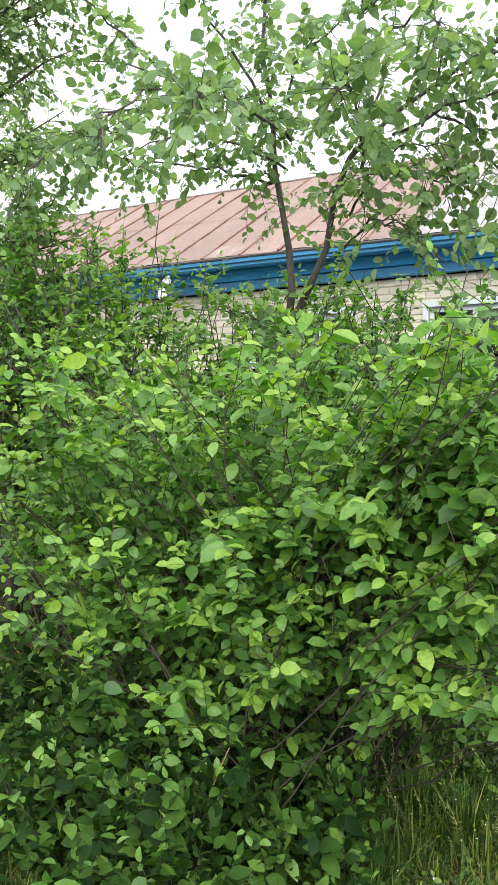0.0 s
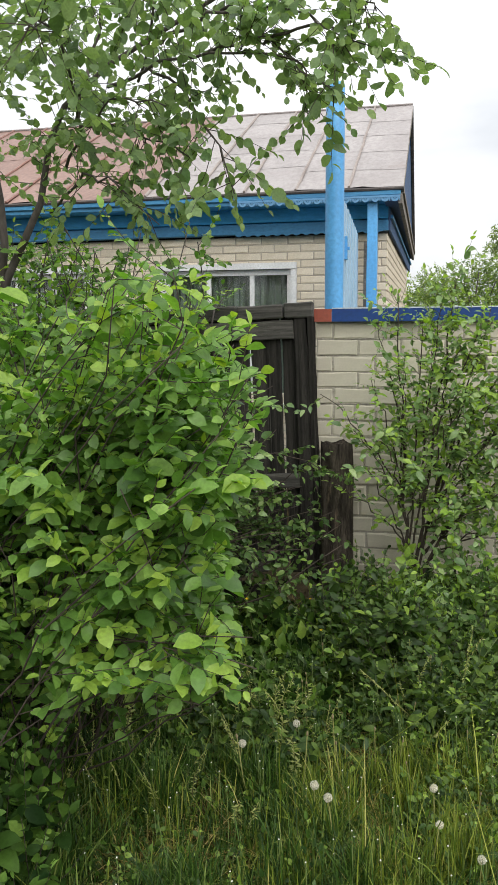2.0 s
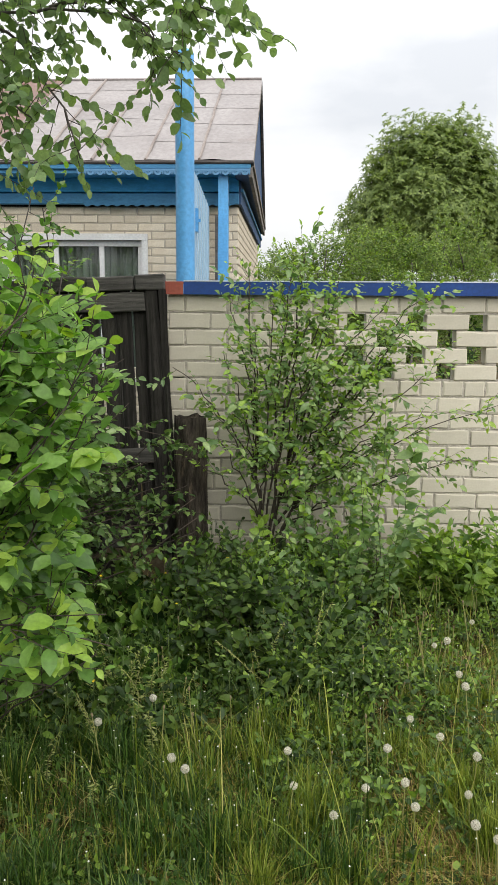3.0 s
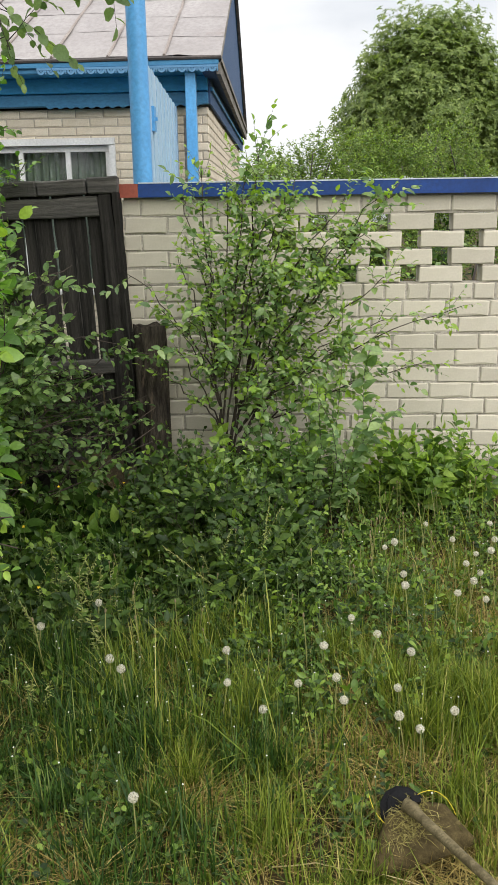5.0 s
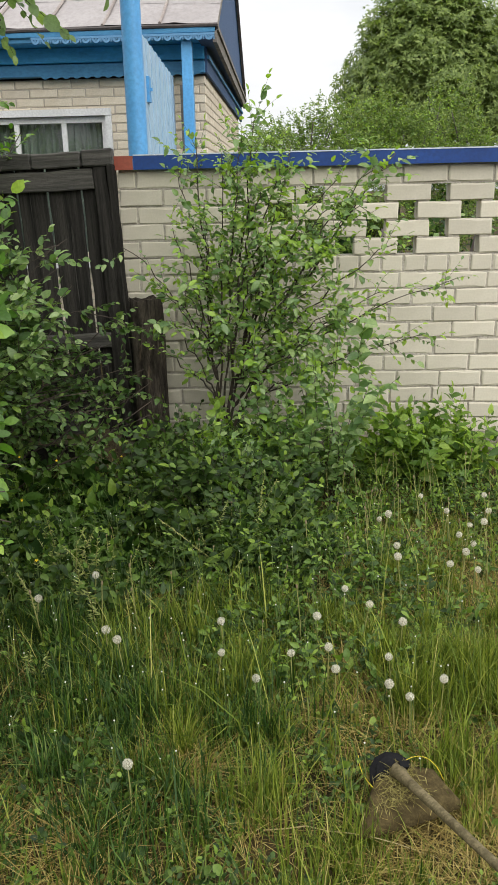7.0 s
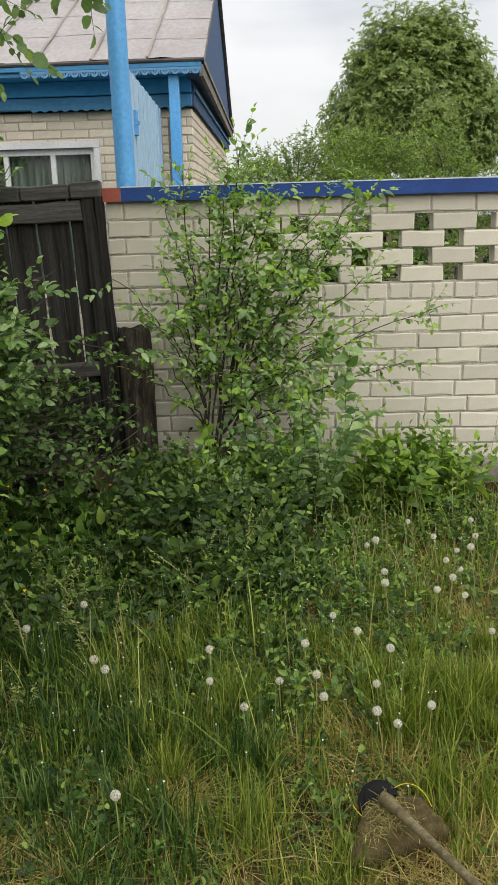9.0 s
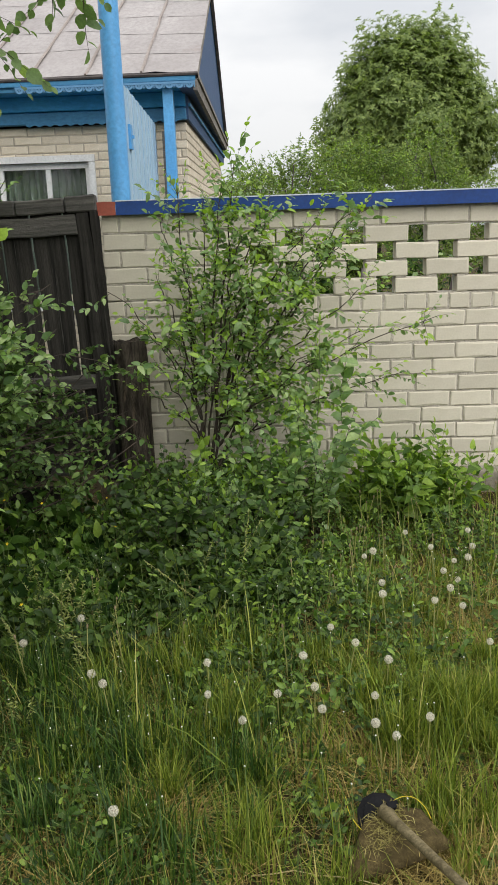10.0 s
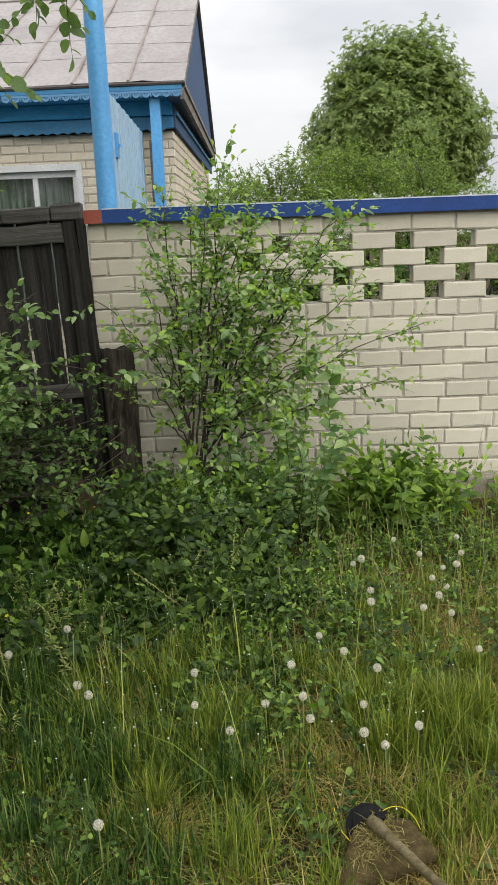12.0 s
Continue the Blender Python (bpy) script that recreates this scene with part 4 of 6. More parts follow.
# ---- blue gate between fence and house ----
def make_blue_gate():
    g = thing("blue_gate", (0, 0, 0), "blue painted metal gate with a tall pipe post and faded leaf", "gate")
    v, f = tube_pts([(0.152, 0.4, z) for z in np.linspace(-0.2, 3.25, 12)] + [(0.152, 0.4, 3.268)], [0.0605] * 12 + [0.047], 28)
    me = mesh_of("pipe_post", v, f, M_PIPE)
    me.polygons.foreach_set("use_smooth", np.array([len(p.vertices) == 4 for p in me.polygons]))
    child("pipe_post", me, g, label="tall bright blue steel pipe post")
    # leaf of vertical sheet strips running back towards the house
    x0, y0, x1, y1 = 0.205, 0.465, 0.066, 2.86
    n = 16
    for i in range(n):
        a, b = i / n, (i + 1) / n - 0.004
        xa, ya, xb, yb = x0 + (x1 - x0) * a, y0 + (y1 - y0) * a, x0 + (x1 - x0) * b, y0 + (y1 - y0) * b
        o = 0.006 if i % 2 else 0.0
        v = []
        for z in (0.12, 2.55 + 0.06 * a):
            v += [(xa + o, ya, z), (xb + o, yb, z), (xb + o - 0.012, yb, z), (xa + o - 0.012, ya, z)]
        child("panel", mesh_of("panel", v, [(3, 2, 1, 0), (4, 5, 6, 7), (0, 1, 5, 4), (1, 2, 6, 5), (2, 3, 7, 6), (3, 0, 4, 7)], M_PANEL), g)
    child("latch", mesh_of("latch", *join_boxes([(0.196, 0.217, 0.55, 0.63, 2.18, 2.33), (0.216, 0.232, 0.58, 0.6, 2.245, 2.265)]), M_PIPE), g)
    child("end_post", mesh_of("end_post", *bevel_box(0.165, 0.26, 2.7, 2.79, -0.2, 2.875, 0.008, random.Random(1), 0.003, 2, 12, 2), M_PIPE), g, label="square blue post under the eave")
    child("end_strip", mesh_of("end_strip", *bevel_box(0.12, 0.16, 2.9, 2.985, 0.0, 2.55, 0.004), M_RAKE), g, label="grey board strip beside the post")


make_blue_gate()


# ---- plants ----
def near_thicket():
    """A plum thicket of arching shoots, hollow between its leafy lumps and cut in near the ground."""
    pl = Plant(11)
    r = pl.rng

    def edge(y, z):
        reach = np.interp(z, (0.0, 0.58, 0.68, 0.76, 0.86, 1.0, 1.2, 1.4, 1.62, 1.8, 1.95), (-0.2, -0.08, 0.06, 0.3, 0.38, 0.35, 0.28, 0.4, 0.39, 0.33, 0.1))
        return reach - 0.35 * (y + 3.0)

    def front(x, z):
        """How far the leafy face stands out, in lumps, drawn in below."""
        lump = noise.noise(Vector((x * 2.3, z * 2.6, 4.0))) + 0.6 * noise.noise(Vector((x * 5.5, z * 5.5, 9.0)))
        return -3.2 - 0.62 * lump + 0.7 * max(0.0, 0.95 - z)

    for k in range(255):
        bx, by = -0.42 - abs(r.normal()) * 0.55, -2.35 + r.normal() * 0.28
        rim = k % 3 == 0
        ty = r.uniform(-3.3, -2.1) if rim else r.uniform(-3.55, -1.7)
        tz = r.uniform(0.4, 1.0) * 1.92 if rim else r.uniform(0.06, 1.0) ** 0.65 * 1.92
        e = edge(ty, tz)
        tx = e - (r.uniform(0.0, 0.36) if rim else 0.05 + r.uniform(0.0, 1.0) ** 0.85 * (e + 2.2))
        top = float(np.interp(tx, (-0.4, 0.05), (1.78, 1.94))) + (0.1 if k % 5 == 0 else 0.0)
        tz = min(tz, top - 0.02)
        ty = max(ty, front(tx, tz) + 0.1)
        path = curve((bx, by, 0.0), (tx, ty, tz), r, 0.1, 9, 0.3)
        pl.stem(path, r.uniform(0.003, 0.006), 0.0016, 5)
        for q in range(19):
            t = r.uniform(0.4 if rim else 0.25, 1.0)
            i = min(int(t * 8), 7)
            at = path[i] + (path[i + 1] - path[i]) * (t * 8 - i)
            way = unit(path[i + 1] - path[i]) * 0.6 + r.normal(size=3) * np.array((0.6, 0.55, 0.36)) + np.array([0.14, -0.2, 0.1])
            ln = r.uniform(0.13, 0.36)
            end = at + unit(way) * ln
            face = front(end[0], end[2])
            if end[0] > edge(end[1], end[2]) + 0.07 * noise.noise(Vector((end[2] * 6.0, end[1] * 3.0, 3.0))) or end[2] < 0.06 or end[1] < face or end[2] > top + 0.12:
                continue
            outer = end[1] < face + 0.4 or end[2] > top - 0.3
            hollow = noise.noise(Vector((end[0] * 4.2, end[1] * 3.0, end[2] * 5.0)))
            if outer and hollow < 0.02 - 0.2 * max(0.0, 0.9 - abs(end[2] - 1.5)):
                continue
            pl.twig(at, way, ln, 0.066 * r.uniform(0.7, 1.25), 0.024, 0.002, 0.26 if outer else 0.05, 0.22, True, 0.12, 0.85)
    ob = thing("plum_thicket", (0, 0, 0), "dense green plum thicket with many broad fresh leaves", "shrub")
    return pl.finish(ob, "shrub", M_TWIG, M_TWIG, M_BUSH, M_YOUNG, ELLIPTIC, 0.98, lambda p: (p[:, 1] < -3.3) & (p[:, 0] > -1.2) & (p[:, 2] > 0.4))


near_thicket()


def back_thicket():
    """A second, finer-leaved shrub between the thicket and the board fence."""
    pl = Plant(13)
    r = pl.rng
    for k in range(350):
        # low before the apple trunk, taller close to the boards behind it and away along the fence
        if k < 120:
            bx, by, high = r.uniform(-3.1, -0.45), r.uniform(-1.7, -0.95), 1.88
        elif k < 210:
            bx, by, high = r.uniform(-2.6, -1.0), r.uniform(-0.5, -0.16), 2.28
        else:
            bx, by, high = r.uniform(-4.3, -2.2), r.uniform(-1.7, -0.8), 2.05
        high += 0.52 * max(0.0, min(1.0, (-bx - 2.25) / 0.3))
        tip = (min(bx + r.normal() * (0.35 if bx > -1.9 else 0.18), -0.1), by + r.normal() * 0.25, high * ((r.uniform(0.82, 1.02) if k % 3 else r.uniform(0.3, 0.85)) * min(1.0, 0.8 - 0.28 * bx)))
        path = curve((bx, by, 0.0), tip, r, 0.12, 9, 0.15)
        pl.stem(path, 0.008, 0.003, 5)
        for q in range(17):
            t = r.uniform(0.3, 1.0)
            i = min(int(t * 8), 7)
            at = path[i] + (path[i + 1] - path[i]) * (t * 8 - i)
            pl.twig(at, unit(path[i + 1] - path[i]) * 0.6 + r.normal(size=3) * 0.55 + np.array([0, -0.1, 0.15]), r.uniform(0.13, 0.3), 0.062, 0.027, 0.0022, 0.2, 0.15, True, 0.15, 1.0)
    ob = thing("currant_shrub", (0, 0, 0), "leafy shrub growing up against the board fence", "shrub")
    return pl.finish(ob, "shrub", M_BARK, M_TWIG, M_BUSH, M_YOUNG, ELLIPTIC, 1.0)


back_thicket()


def fruit_tree():
    """An old apple tree with two limbs above a fork, its crown arching over the gate."""
    pl = Plant(23)
    r = pl.rng
    y = -0.7
    fork = np.array((-1.645, y, 1.88))
    limbs = []
    trunk = curve((-1.7, y, -0.1), fork, r, 0.03, 7)
    pl.stem(trunk, 0.05, 0.036, 10)
    a = np.array([fork, (-1.6, y, 2.2), (-1.615, y, 2.45), (-1.65, y, 2.66), (-1.685, y - 0.02, 2.92), (-1.69, y - 0.03, 3.29), (-1.71, y - 0.1, 3.6), (-1.62, y - 0.15, 4.1)])
    b = np.array([fork, (-1.58, y, 2.03), (-1.485, y, 2.2), (-1.365, y, 2.42), (-1.3, y, 2.74), (-1.19, y - 0.03, 2.92), (-0.9, y - 0.1, 3.09), (-0.29, y - 0.2, 3.33), (0.0, y - 0.3, 3.6)])
    pl.stem(a, 0.026, 0.009, 9)
    pl.stem(b, 0.026, 0.009, 9)
    limbs += [(a, 0.4), (b, 0.4)]
    for pts, r0 in (
        ([(-1.69, y, 3.25), (-1.9, y, 3.38), (-2.1, y - 0.02, 3.46), (-2.66, y - 0.05, 3.73), (-3.6, y - 0.05, 4.0)], 0.016),
        ([(-1.68, y, 2.86), (-1.95, y, 2.93), (-2.33, y - 0.05, 3.06), (-2.7, y - 0.2, 3.1)], 0.013),
        ([(-1.13, y, 2.83), (-1.15, y + 0.2, 3.2), (-1.05, y + 0.3, 3.7), (-1.0, y + 0.3, 4.2)], 0.013),
        ([(-0.9, y - 0.1, 2.97), (-0.6, y - 0.3, 3.0), (-0.25, y - 0.45, 3.0), (0.1, y - 0.55, 2.92), (0.37, y - 0.6, 2.72)], 0.01),
        ([(-0.6, y - 0.15, 3.14), (-0.2, y - 0.4, 3.2), (0.2, y - 0.55, 3.12), (0.4, y - 0.6, 2.94)], 0.01),
        ([(-0.7, y - 0.15, 3.07), (-0.4, y - 0.3, 2.85), (-0.24, y - 0.45, 2.6), (-0.13, y - 0.5, 2.34)], 0.009),
        ([(-1.58, y, 3.1), (-1.75, y - 0.3, 3.45), (-1.85, y - 0.6, 3.8), (-1.8, y - 0.8, 4.1)], 0.011),
        ([(-1.3, y, 2.35), (-1.0, y - 0.3, 2.5), (-0.75, y - 0.45, 2.45), (-0.5, y - 0.5, 2.2)], 0.009),
        ([(-1.65, y, 1.84), (-1.77, y - 0.02, 2.0), (-1.9, y - 0.03, 2.07), (-2.33, y - 0.06, 2.12)], 0.011),
        ([(-1.13, y, 2.83), (-0.9, y - 0.25, 2.76), (-0.6, y - 0.4, 2.66), (-0.32, y - 0.5, 2.5)], 0.009),
        ([(-1.2, y, 2.6), (-0.95, y - 0.3, 2.75), (-0.7, y - 0.5, 2.8), (-0.45, y - 0.55, 2.75)], 0.009),
        ([(-1.05, y + 0.3, 3.7), (-0.7, y + 0.1, 3.75), (-0.3, y, 3.9), (0.1, y - 0.1, 3.9)], 0.009),
        ([(-1.58, y - 0.05, 3.3), (-1.35, y - 0.4, 3.4), (-1.1, y - 0.5, 3.45), (-0.8, y - 0.6, 3.5)], 0.009),
        ([(-1.57, y - 0.05, 2.9), (-1.8, y - 0.35, 3.05), (-2.1, y - 0.5, 3.1), (-2.4, y - 0.55, 3.0)], 0.008),
        ([(-2.32, y - 0.1, 3.52), (-2.5, y - 0.4, 3.75), (-2.7, y - 0.5, 4.0), (-2.9, y - 0.5, 4.1)], 0.009),
        ([(-1.58, y, 3.1), (-1.6, -1.4, 3.15), (-1.4, -2.0, 2.95), (-1.1, -2.5, 2.7)], 0.01),
        ([(-1.13, y, 2.83), (-0.9, -1.3, 3.0), (-0.75, -1.8, 2.95), (-0.65, -2.2, 2.75)], 0.009),
        ([(-1.9, y, 3.37), (-2.1, -1.4, 3.3), (-2.0, -2.0, 2.95), (-1.7, -2.3, 2.7)], 0.009),
        ([(-0.77, y, 3.03), (-0.5, -1.2, 3.25), (-0.4, -1.6, 3.2), (-0.4, -1.9, 3.05)], 0.008),
        ([(-2.32, y, 3.52), (-2.5, -1.4, 3.2), (-2.6, -1.8, 2.9), (-2.5, -2.1, 2.6)], 0.008),
        ([(-0.25, y - 0.45, 3.0), (0.0, -1.2, 3.02), (0.2, -1.2, 2.9), (0.24, -1.2, 2.72)], 0.008),
        ([(0.0, -1.2, 3.0), (0.25, -1.2, 3.06), (0.4, -1.2, 3.04), (0.46, -1.2, 2.94)], 0.008),
        ([(-0.2, y - 0.4, 3.2), (0.15, -1.2, 3.25), (0.4, -1.2, 3.2), (0.55, -1.2, 3.08)], 0.008),
        ([(0.0, y - 0.3, 3.6), (0.2, y - 0.5, 3.65), (0.36, y - 0.6, 3.58), (0.5, y - 0.7, 3.4)], 0.009),
    ):
        p = np.array(pts)
        f = np.linspace(0, len(p) - 1, 3 * len(p))
        i = np.minimum(f.astype(int), len(p) - 2)
        p = p[i] + (p[i + 1] - p[i]) * (f - i)[:, None] + r.normal(size=(len(f), 3)) * 0.012
        pl.stem(p, r0, 0.003, 6)
        limbs.append((p, 0.15))
    for p, first in limbs:
        total = np.linalg.norm(np.diff(p, axis=0), axis=1).sum()
        for q in range(int(total * 25)):
            t = r.uniform(first, 1.0) * (len(p) - 1)
            i = min(int(t), len(p) - 2)
            at = p[i] + (p[i + 1] - p[i]) * (t - i)
            way = unit(p[i + 1] - p[i]) * 0.5 + r.normal(size=3) * 0.7 + np.array([0, -0.1, -0.05])
            ln = r.uniform(0.14, 0.4)
            pl.twig(at, way, ln, 0.076 * r.uniform(0.6, 1.12), 0.035, 0.0026, 0.1, 0.5, True, 0.25, 0.35)
    ob = thing("apple_tree", (0, 0, 0), "apple tree with two dark limbs and drooping leaves", "tree")
    return pl.finish(ob, "tree", M_BARK, M_TWIG, M_APPLE, M_SAP, ELLIPTIC, 1.15)


fruit_tree()


def side_tree():
    """A leafy young tree beyond the thicket, tall beside the house view."""
    pl = Plant(31)
    r = pl.rng
    base = np.array((-3.3, -1.5, 0.0))
    trunk = curve(base, base + np.array((0.05, 0.0, 4.6)), r, 0.04, 12)
    pl.stem(trunk, 0.05, 0.012, 8)
    for k in range(95):
        t = r.uniform(0.2, 1.0)
        at = trunk[min(int(t * 11), 10)]
        a = r.uniform(0, 2 * np.pi)
        reach = r.uniform(0.35, 0.9) * (1.1 - 0.45 * t)
        end = at + np.array((math.cos(a) * reach, math.sin(a) * reach, r.uniform(0.05, 0.5)))
        p = curve(at, end, r, 0.12, 6, 0.3)
        pl.stem(p, 0.011, 0.003, 5)
        for q in range(15):
            i = r.integers(1, 5)
            pl.twig(p[i], unit(p[i + 1] - p[i]) * 0.5 + r.normal(size=3) * 0.6, r.uniform(0.15, 0.35), 0.066, 0.027, 0.0024, 0.15, 0.5)
    ob = thing("cherry_tree", (0, 0, 0), "tall leafy cherry tree standing beyond the thicket", "tree")
    return pl.finish(ob, "tree", M_BARK, M_TWIG, M_APPLE, M_SAP, KITE, 1.0)


side_tree()


def sapling():
    """The airy young tree of several thin stems before the brick fence."""
    pl = Plant(47)
    r = pl.rng
    root = np.array((0.66, -0.45, 0.0))
    paths = []

    def grow(st, tip, r0, first, gain):
        low = tip[2] < 1.5
        mid = st + (tip - st) * 0.42 + np.array((-0.12 * (tip[0] - st[0]), 0, 0.14 if not low else 0.08))
        t = np.linspace(0, 1, 14)[:, None]
        p = (1 - t) ** 2 * st + 2 * t * (1 - t) * mid + t ** 2 * tip + r.normal(size=(14, 3)) * 0.009
        p[0] = st
        pl.stem(p, r0, 0.002, 6)
        n = int(np.linalg.norm(tip - st) * gain)
        for q in range(n):
            u = r.uniform(first, 1.0) ** 0.85 * 13
            i = min(int(u), 12)
            at = p[i] + (p[i + 1] - p[i]) * (u - i)
            way = unit(p[i + 1] - p[i]) * 0.7 + r.normal(size=3) * 0.6 + np.array([0, -0.12, 0.1])
            pl.twig(at, way, r.uniform(0.07, 0.28), 0.06 * r.uniform(0.6, 1.15), 0.024, 0.0015, 0.28, 0.3, True, 0.1, 0.95)
        return p

    for tip, r0 in (((0.60, -0.45, 1.90), 0.011), ((0.92, -0.47, 1.98), 0.013), ((1.64, -0.45, 1.80), 0.011), ((0.74, -0.42, 1.82), 0.009), ((1.12, -0.42, 1.85), 0.009), ((0.84, -0.5, 1.9), 0.008)):
        paths.append(grow(root + np.array((r.uniform(-0.04, 0.05), r.uniform(-0.04, 0.04), 0.0)), np.array(tip), r0, 0.34, 22))
    for tip in ((1.32, -0.4, 1.55), (1.98, -0.45, 1.16), (1.82, -0.5, 0.86), (0.18, -0.42, 1.36), (0.38, -0.55, 1.15), (1.4, -0.6, 1.05), (0.5, -0.4, 1.7), (0.8, -0.3, 1.6), (1.0, -0.6, 1.4), (0.66, -0.55, 1.5), (1.3, -0.5, 1.3), (0.3, -0.6, 0.85), (1.2, -0.7, 0.85), (1.66, -0.5, 1.36), (0.46, -0.5, 1.45), (0.95, -0.5, 1.65), (1.5, -0.55, 1.6), (1.1, -0.6, 1.1), (0.55, -0.6, 1.1), (1.5, -0.55, 0.78), (1.35, -0.6, 0.95), (1.0, -0.65, 0.85), (0.75, -0.6, 0.95), (0.45, -0.55, 0.95), (1.05, -0.5, 1.74), (1.18, -0.5, 1.5), (1.28, -0.55, 1.2), (1.08, -0.5, 1.3), (1.52, -0.5, 1.72), (1.34, -0.45, 1.68), (1.6, -0.5, 1.1)):
        tip = np.array(tip)
        # fork off the stem that leans the same way, below the tip
        best = min(paths, key=lambda q: abs(q[-1][0] - tip[0]))
        k = int(np.argmin(np.abs(best[:, 2] - tip[2] * 0.5)))
        grow(best[k], tip, 0.006, 0.2, 21 if tip[0] > 0.9 else 15)
    ob = thing("cherry_sapling", (0, 0, 0), "airy young cherry sapling with thin stems before the fence", "sapling")
    return pl.finish(ob, "shrub", M_TWIG, M_TWIG, M_SAP, M_YOUNG, OVATE, 0.84)


sapling()


def patchy(x, y, s, o):
    return 0.5 + 0.5 * noise.noise(Vector((x * s, y * s, o)))


def low_growth(name, label, category, seed, spots, count, height, leaf, gap, mats, shape=OVATE, young=0.15, lean=0.5, wide=1.0):
    """Shoots rising from the ground within boxes (x0, x1, y0, y1)."""
    pl = Plant(seed)
    r = pl.rng
    for k in range(count):
        x0, x1, y0, y1 = spots[int(r.integers(0, len(spots)))]
        x, y = r.uniform(x0, x1), r.uniform(y0, y1)
        lush = patchy(x, y, 2.6, seed * 0.37)
        if lush < 0.3 or math.hypot(x - 1.42, y + 3.2) < 0.17:
            continue
        h = height * r.uniform(0.4, 1.0) * (0.2 + 2.2 * lush ** 1.6)
        way = np.array((r.normal() * lean, r.normal() * lean - 0.15, 1.0))
        pl.twig((x, y, ground_z(x, y) - 0.01), way, h, leaf * r.uniform(0.55, 1.2), gap, 0.0022, young, 0.4, True, 0.25, 1.0)
    ob = thing(name, (0, 0, 0), label, category)
    return pl.finish(ob, "shrub", mats[0], mats[0], mats[1], mats[2], shape, wide)


def gate_shrub():
    """Branches reaching in front of the dark gate, with light upright shoots."""
    pl = Plant(53)
    r = pl.rng
    for k in range(58):
        st = np.array((r.uniform(-1.4, -0.6), r.uniform(-0.95, -0.5), 0.0))
        tip = np.array((r.uniform(-0.9, 0.36), r.uniform(-0.9, -0.3), r.uniform(0.48, 0.92)))
        p = curve(st, tip, r, 0.16, 9, 0.5)
        pl.stem(p, 0.007, 0.002, 5)
        for q in range(11):
            i = r.integers(3, 8)
            pl.twig(p[i], unit(p[i + 1] - p[i]) * 0.7 + r.normal(size=3) * 0.45, r.uniform(0.1, 0.26), 0.054, 0.026, 0.002, 0.05, 0.35)
    for k in range(54):
        st = np.array((r.uniform(-1.3, -0.75), r.uniform(-1.2, -0.7), 0.3))
        tip = np.array((r.uniform(-0.55, 0.05), r.uniform(-1.4, -0.8), r.uniform(0.85, 1.45)))
        tip[0] = min(tip[0], 0.12 - (tip[2] - 1.1) * 0.4)
        p = curve(st, tip, r, 0.1, 9, 0.3)
        pl.stem(p, 0.006, 0.0016, 5)
        for q in range(13):
            i = r.integers(3, 8)
            pl.twig(p[i], unit(p[i + 1] - p[i]) * 0.9 + r.normal(size=3) * 0.4, r.uniform(0.08, 0.24), 0.062, 0.026, 0.0016, 0.35, 0.2)
    ob = thing("gate_shrub", (0, 0, 0), "thin leafy shrub branches spreading before the old gate", "shrub")
    return pl.finish(ob, "shrub", M_TWIG, M_TWIG, M_GATE, M_SAP, OVATE, 0.92)


gate_shrub()
# low plants below take the darkened greens, which paint in the shade down there
low_growth("nettle_patch", "patch of broad-leaved weeds below the gate, shade put into their leaf colour", "weeds", 61, [(-1.2, 0.5, -1.6, -0.75), (0.2, 1.2, -1.5, -0.4), (-0.9, 0.6, -1.9, -1.0)], 760, 0.27, 0.062, 0.03, (M_GREENTWIG, M_SHADE_TONED, M_RASP), OVATE, 0.06, 0.45, 0.75)
low_growth("thicket_undergrowth", "leafy undergrowth at the foot of the thicket, shade put into its dark green", "shrub", 69, [(-2.2, -0.5, -3.2, -2.3), (-1.6, -0.35, -3.3, -2.6), (-1.5, -0.3, -3.4, -2.9), (-0.8, -0.3, -3.5, -2.9)], 1000, 0.6, 0.064, 0.032, (M_TWIG, M_SHADE_TONED, M_BUSH), OVATE, 0.14, 0.35)
low_growth("dock_clump", "clump of large dark dock leaves, shade put into their green", "weeds", 66, [(-0.9, 0.1, -1.5, -0.9), (-0.45, 0.35, -1.25, -0.8), (-1.2, 0.2, -0.7, -0.25)], 190, 0.34, 0.12, 0.06, (M_GREENTWIG, M_SHADE_TONED, M_RASP), OVATE, 0.1, 0.55, 0.8)
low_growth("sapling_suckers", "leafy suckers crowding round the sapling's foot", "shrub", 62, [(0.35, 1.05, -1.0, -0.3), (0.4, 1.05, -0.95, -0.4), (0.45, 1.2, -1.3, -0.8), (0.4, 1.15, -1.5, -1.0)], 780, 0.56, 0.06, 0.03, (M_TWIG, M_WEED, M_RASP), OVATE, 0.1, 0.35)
low_growth("light_suckers", "pale green young suckers beside the sapling", "shrub", 67, [(0.5, 1.0, -0.85, -0.55), (0.5, 1.05, -0.9, -0.6), (0.6, 1.0, -0.75, -0.5), (0.55, 0.95, -0.8, -0.55), (0.6, 1.1, -0.95, -0.65), (1.0, 1.4, -0.8, -0.5)], 310, 0.95, 0.066, 0.034, (M_TWIG, M_SAP, M_YOUNG), OVATE, 0.2, 0.22)
low_growth("raspberry_canes", "raspberry canes with pointed light green leaves along the plinth", "shrub", 63, [(1.5, 2.2, -0.5, -0.15), (1.6, 2.15, -0.55, -0.2), (2.5, 3.4, -0.4, -0.12)], 340, 0.42, 0.085, 0.036, (M_GREENTWIG, M_RASP, M_YOUNG), OVATE, 0.2, 0.3, 0.82)
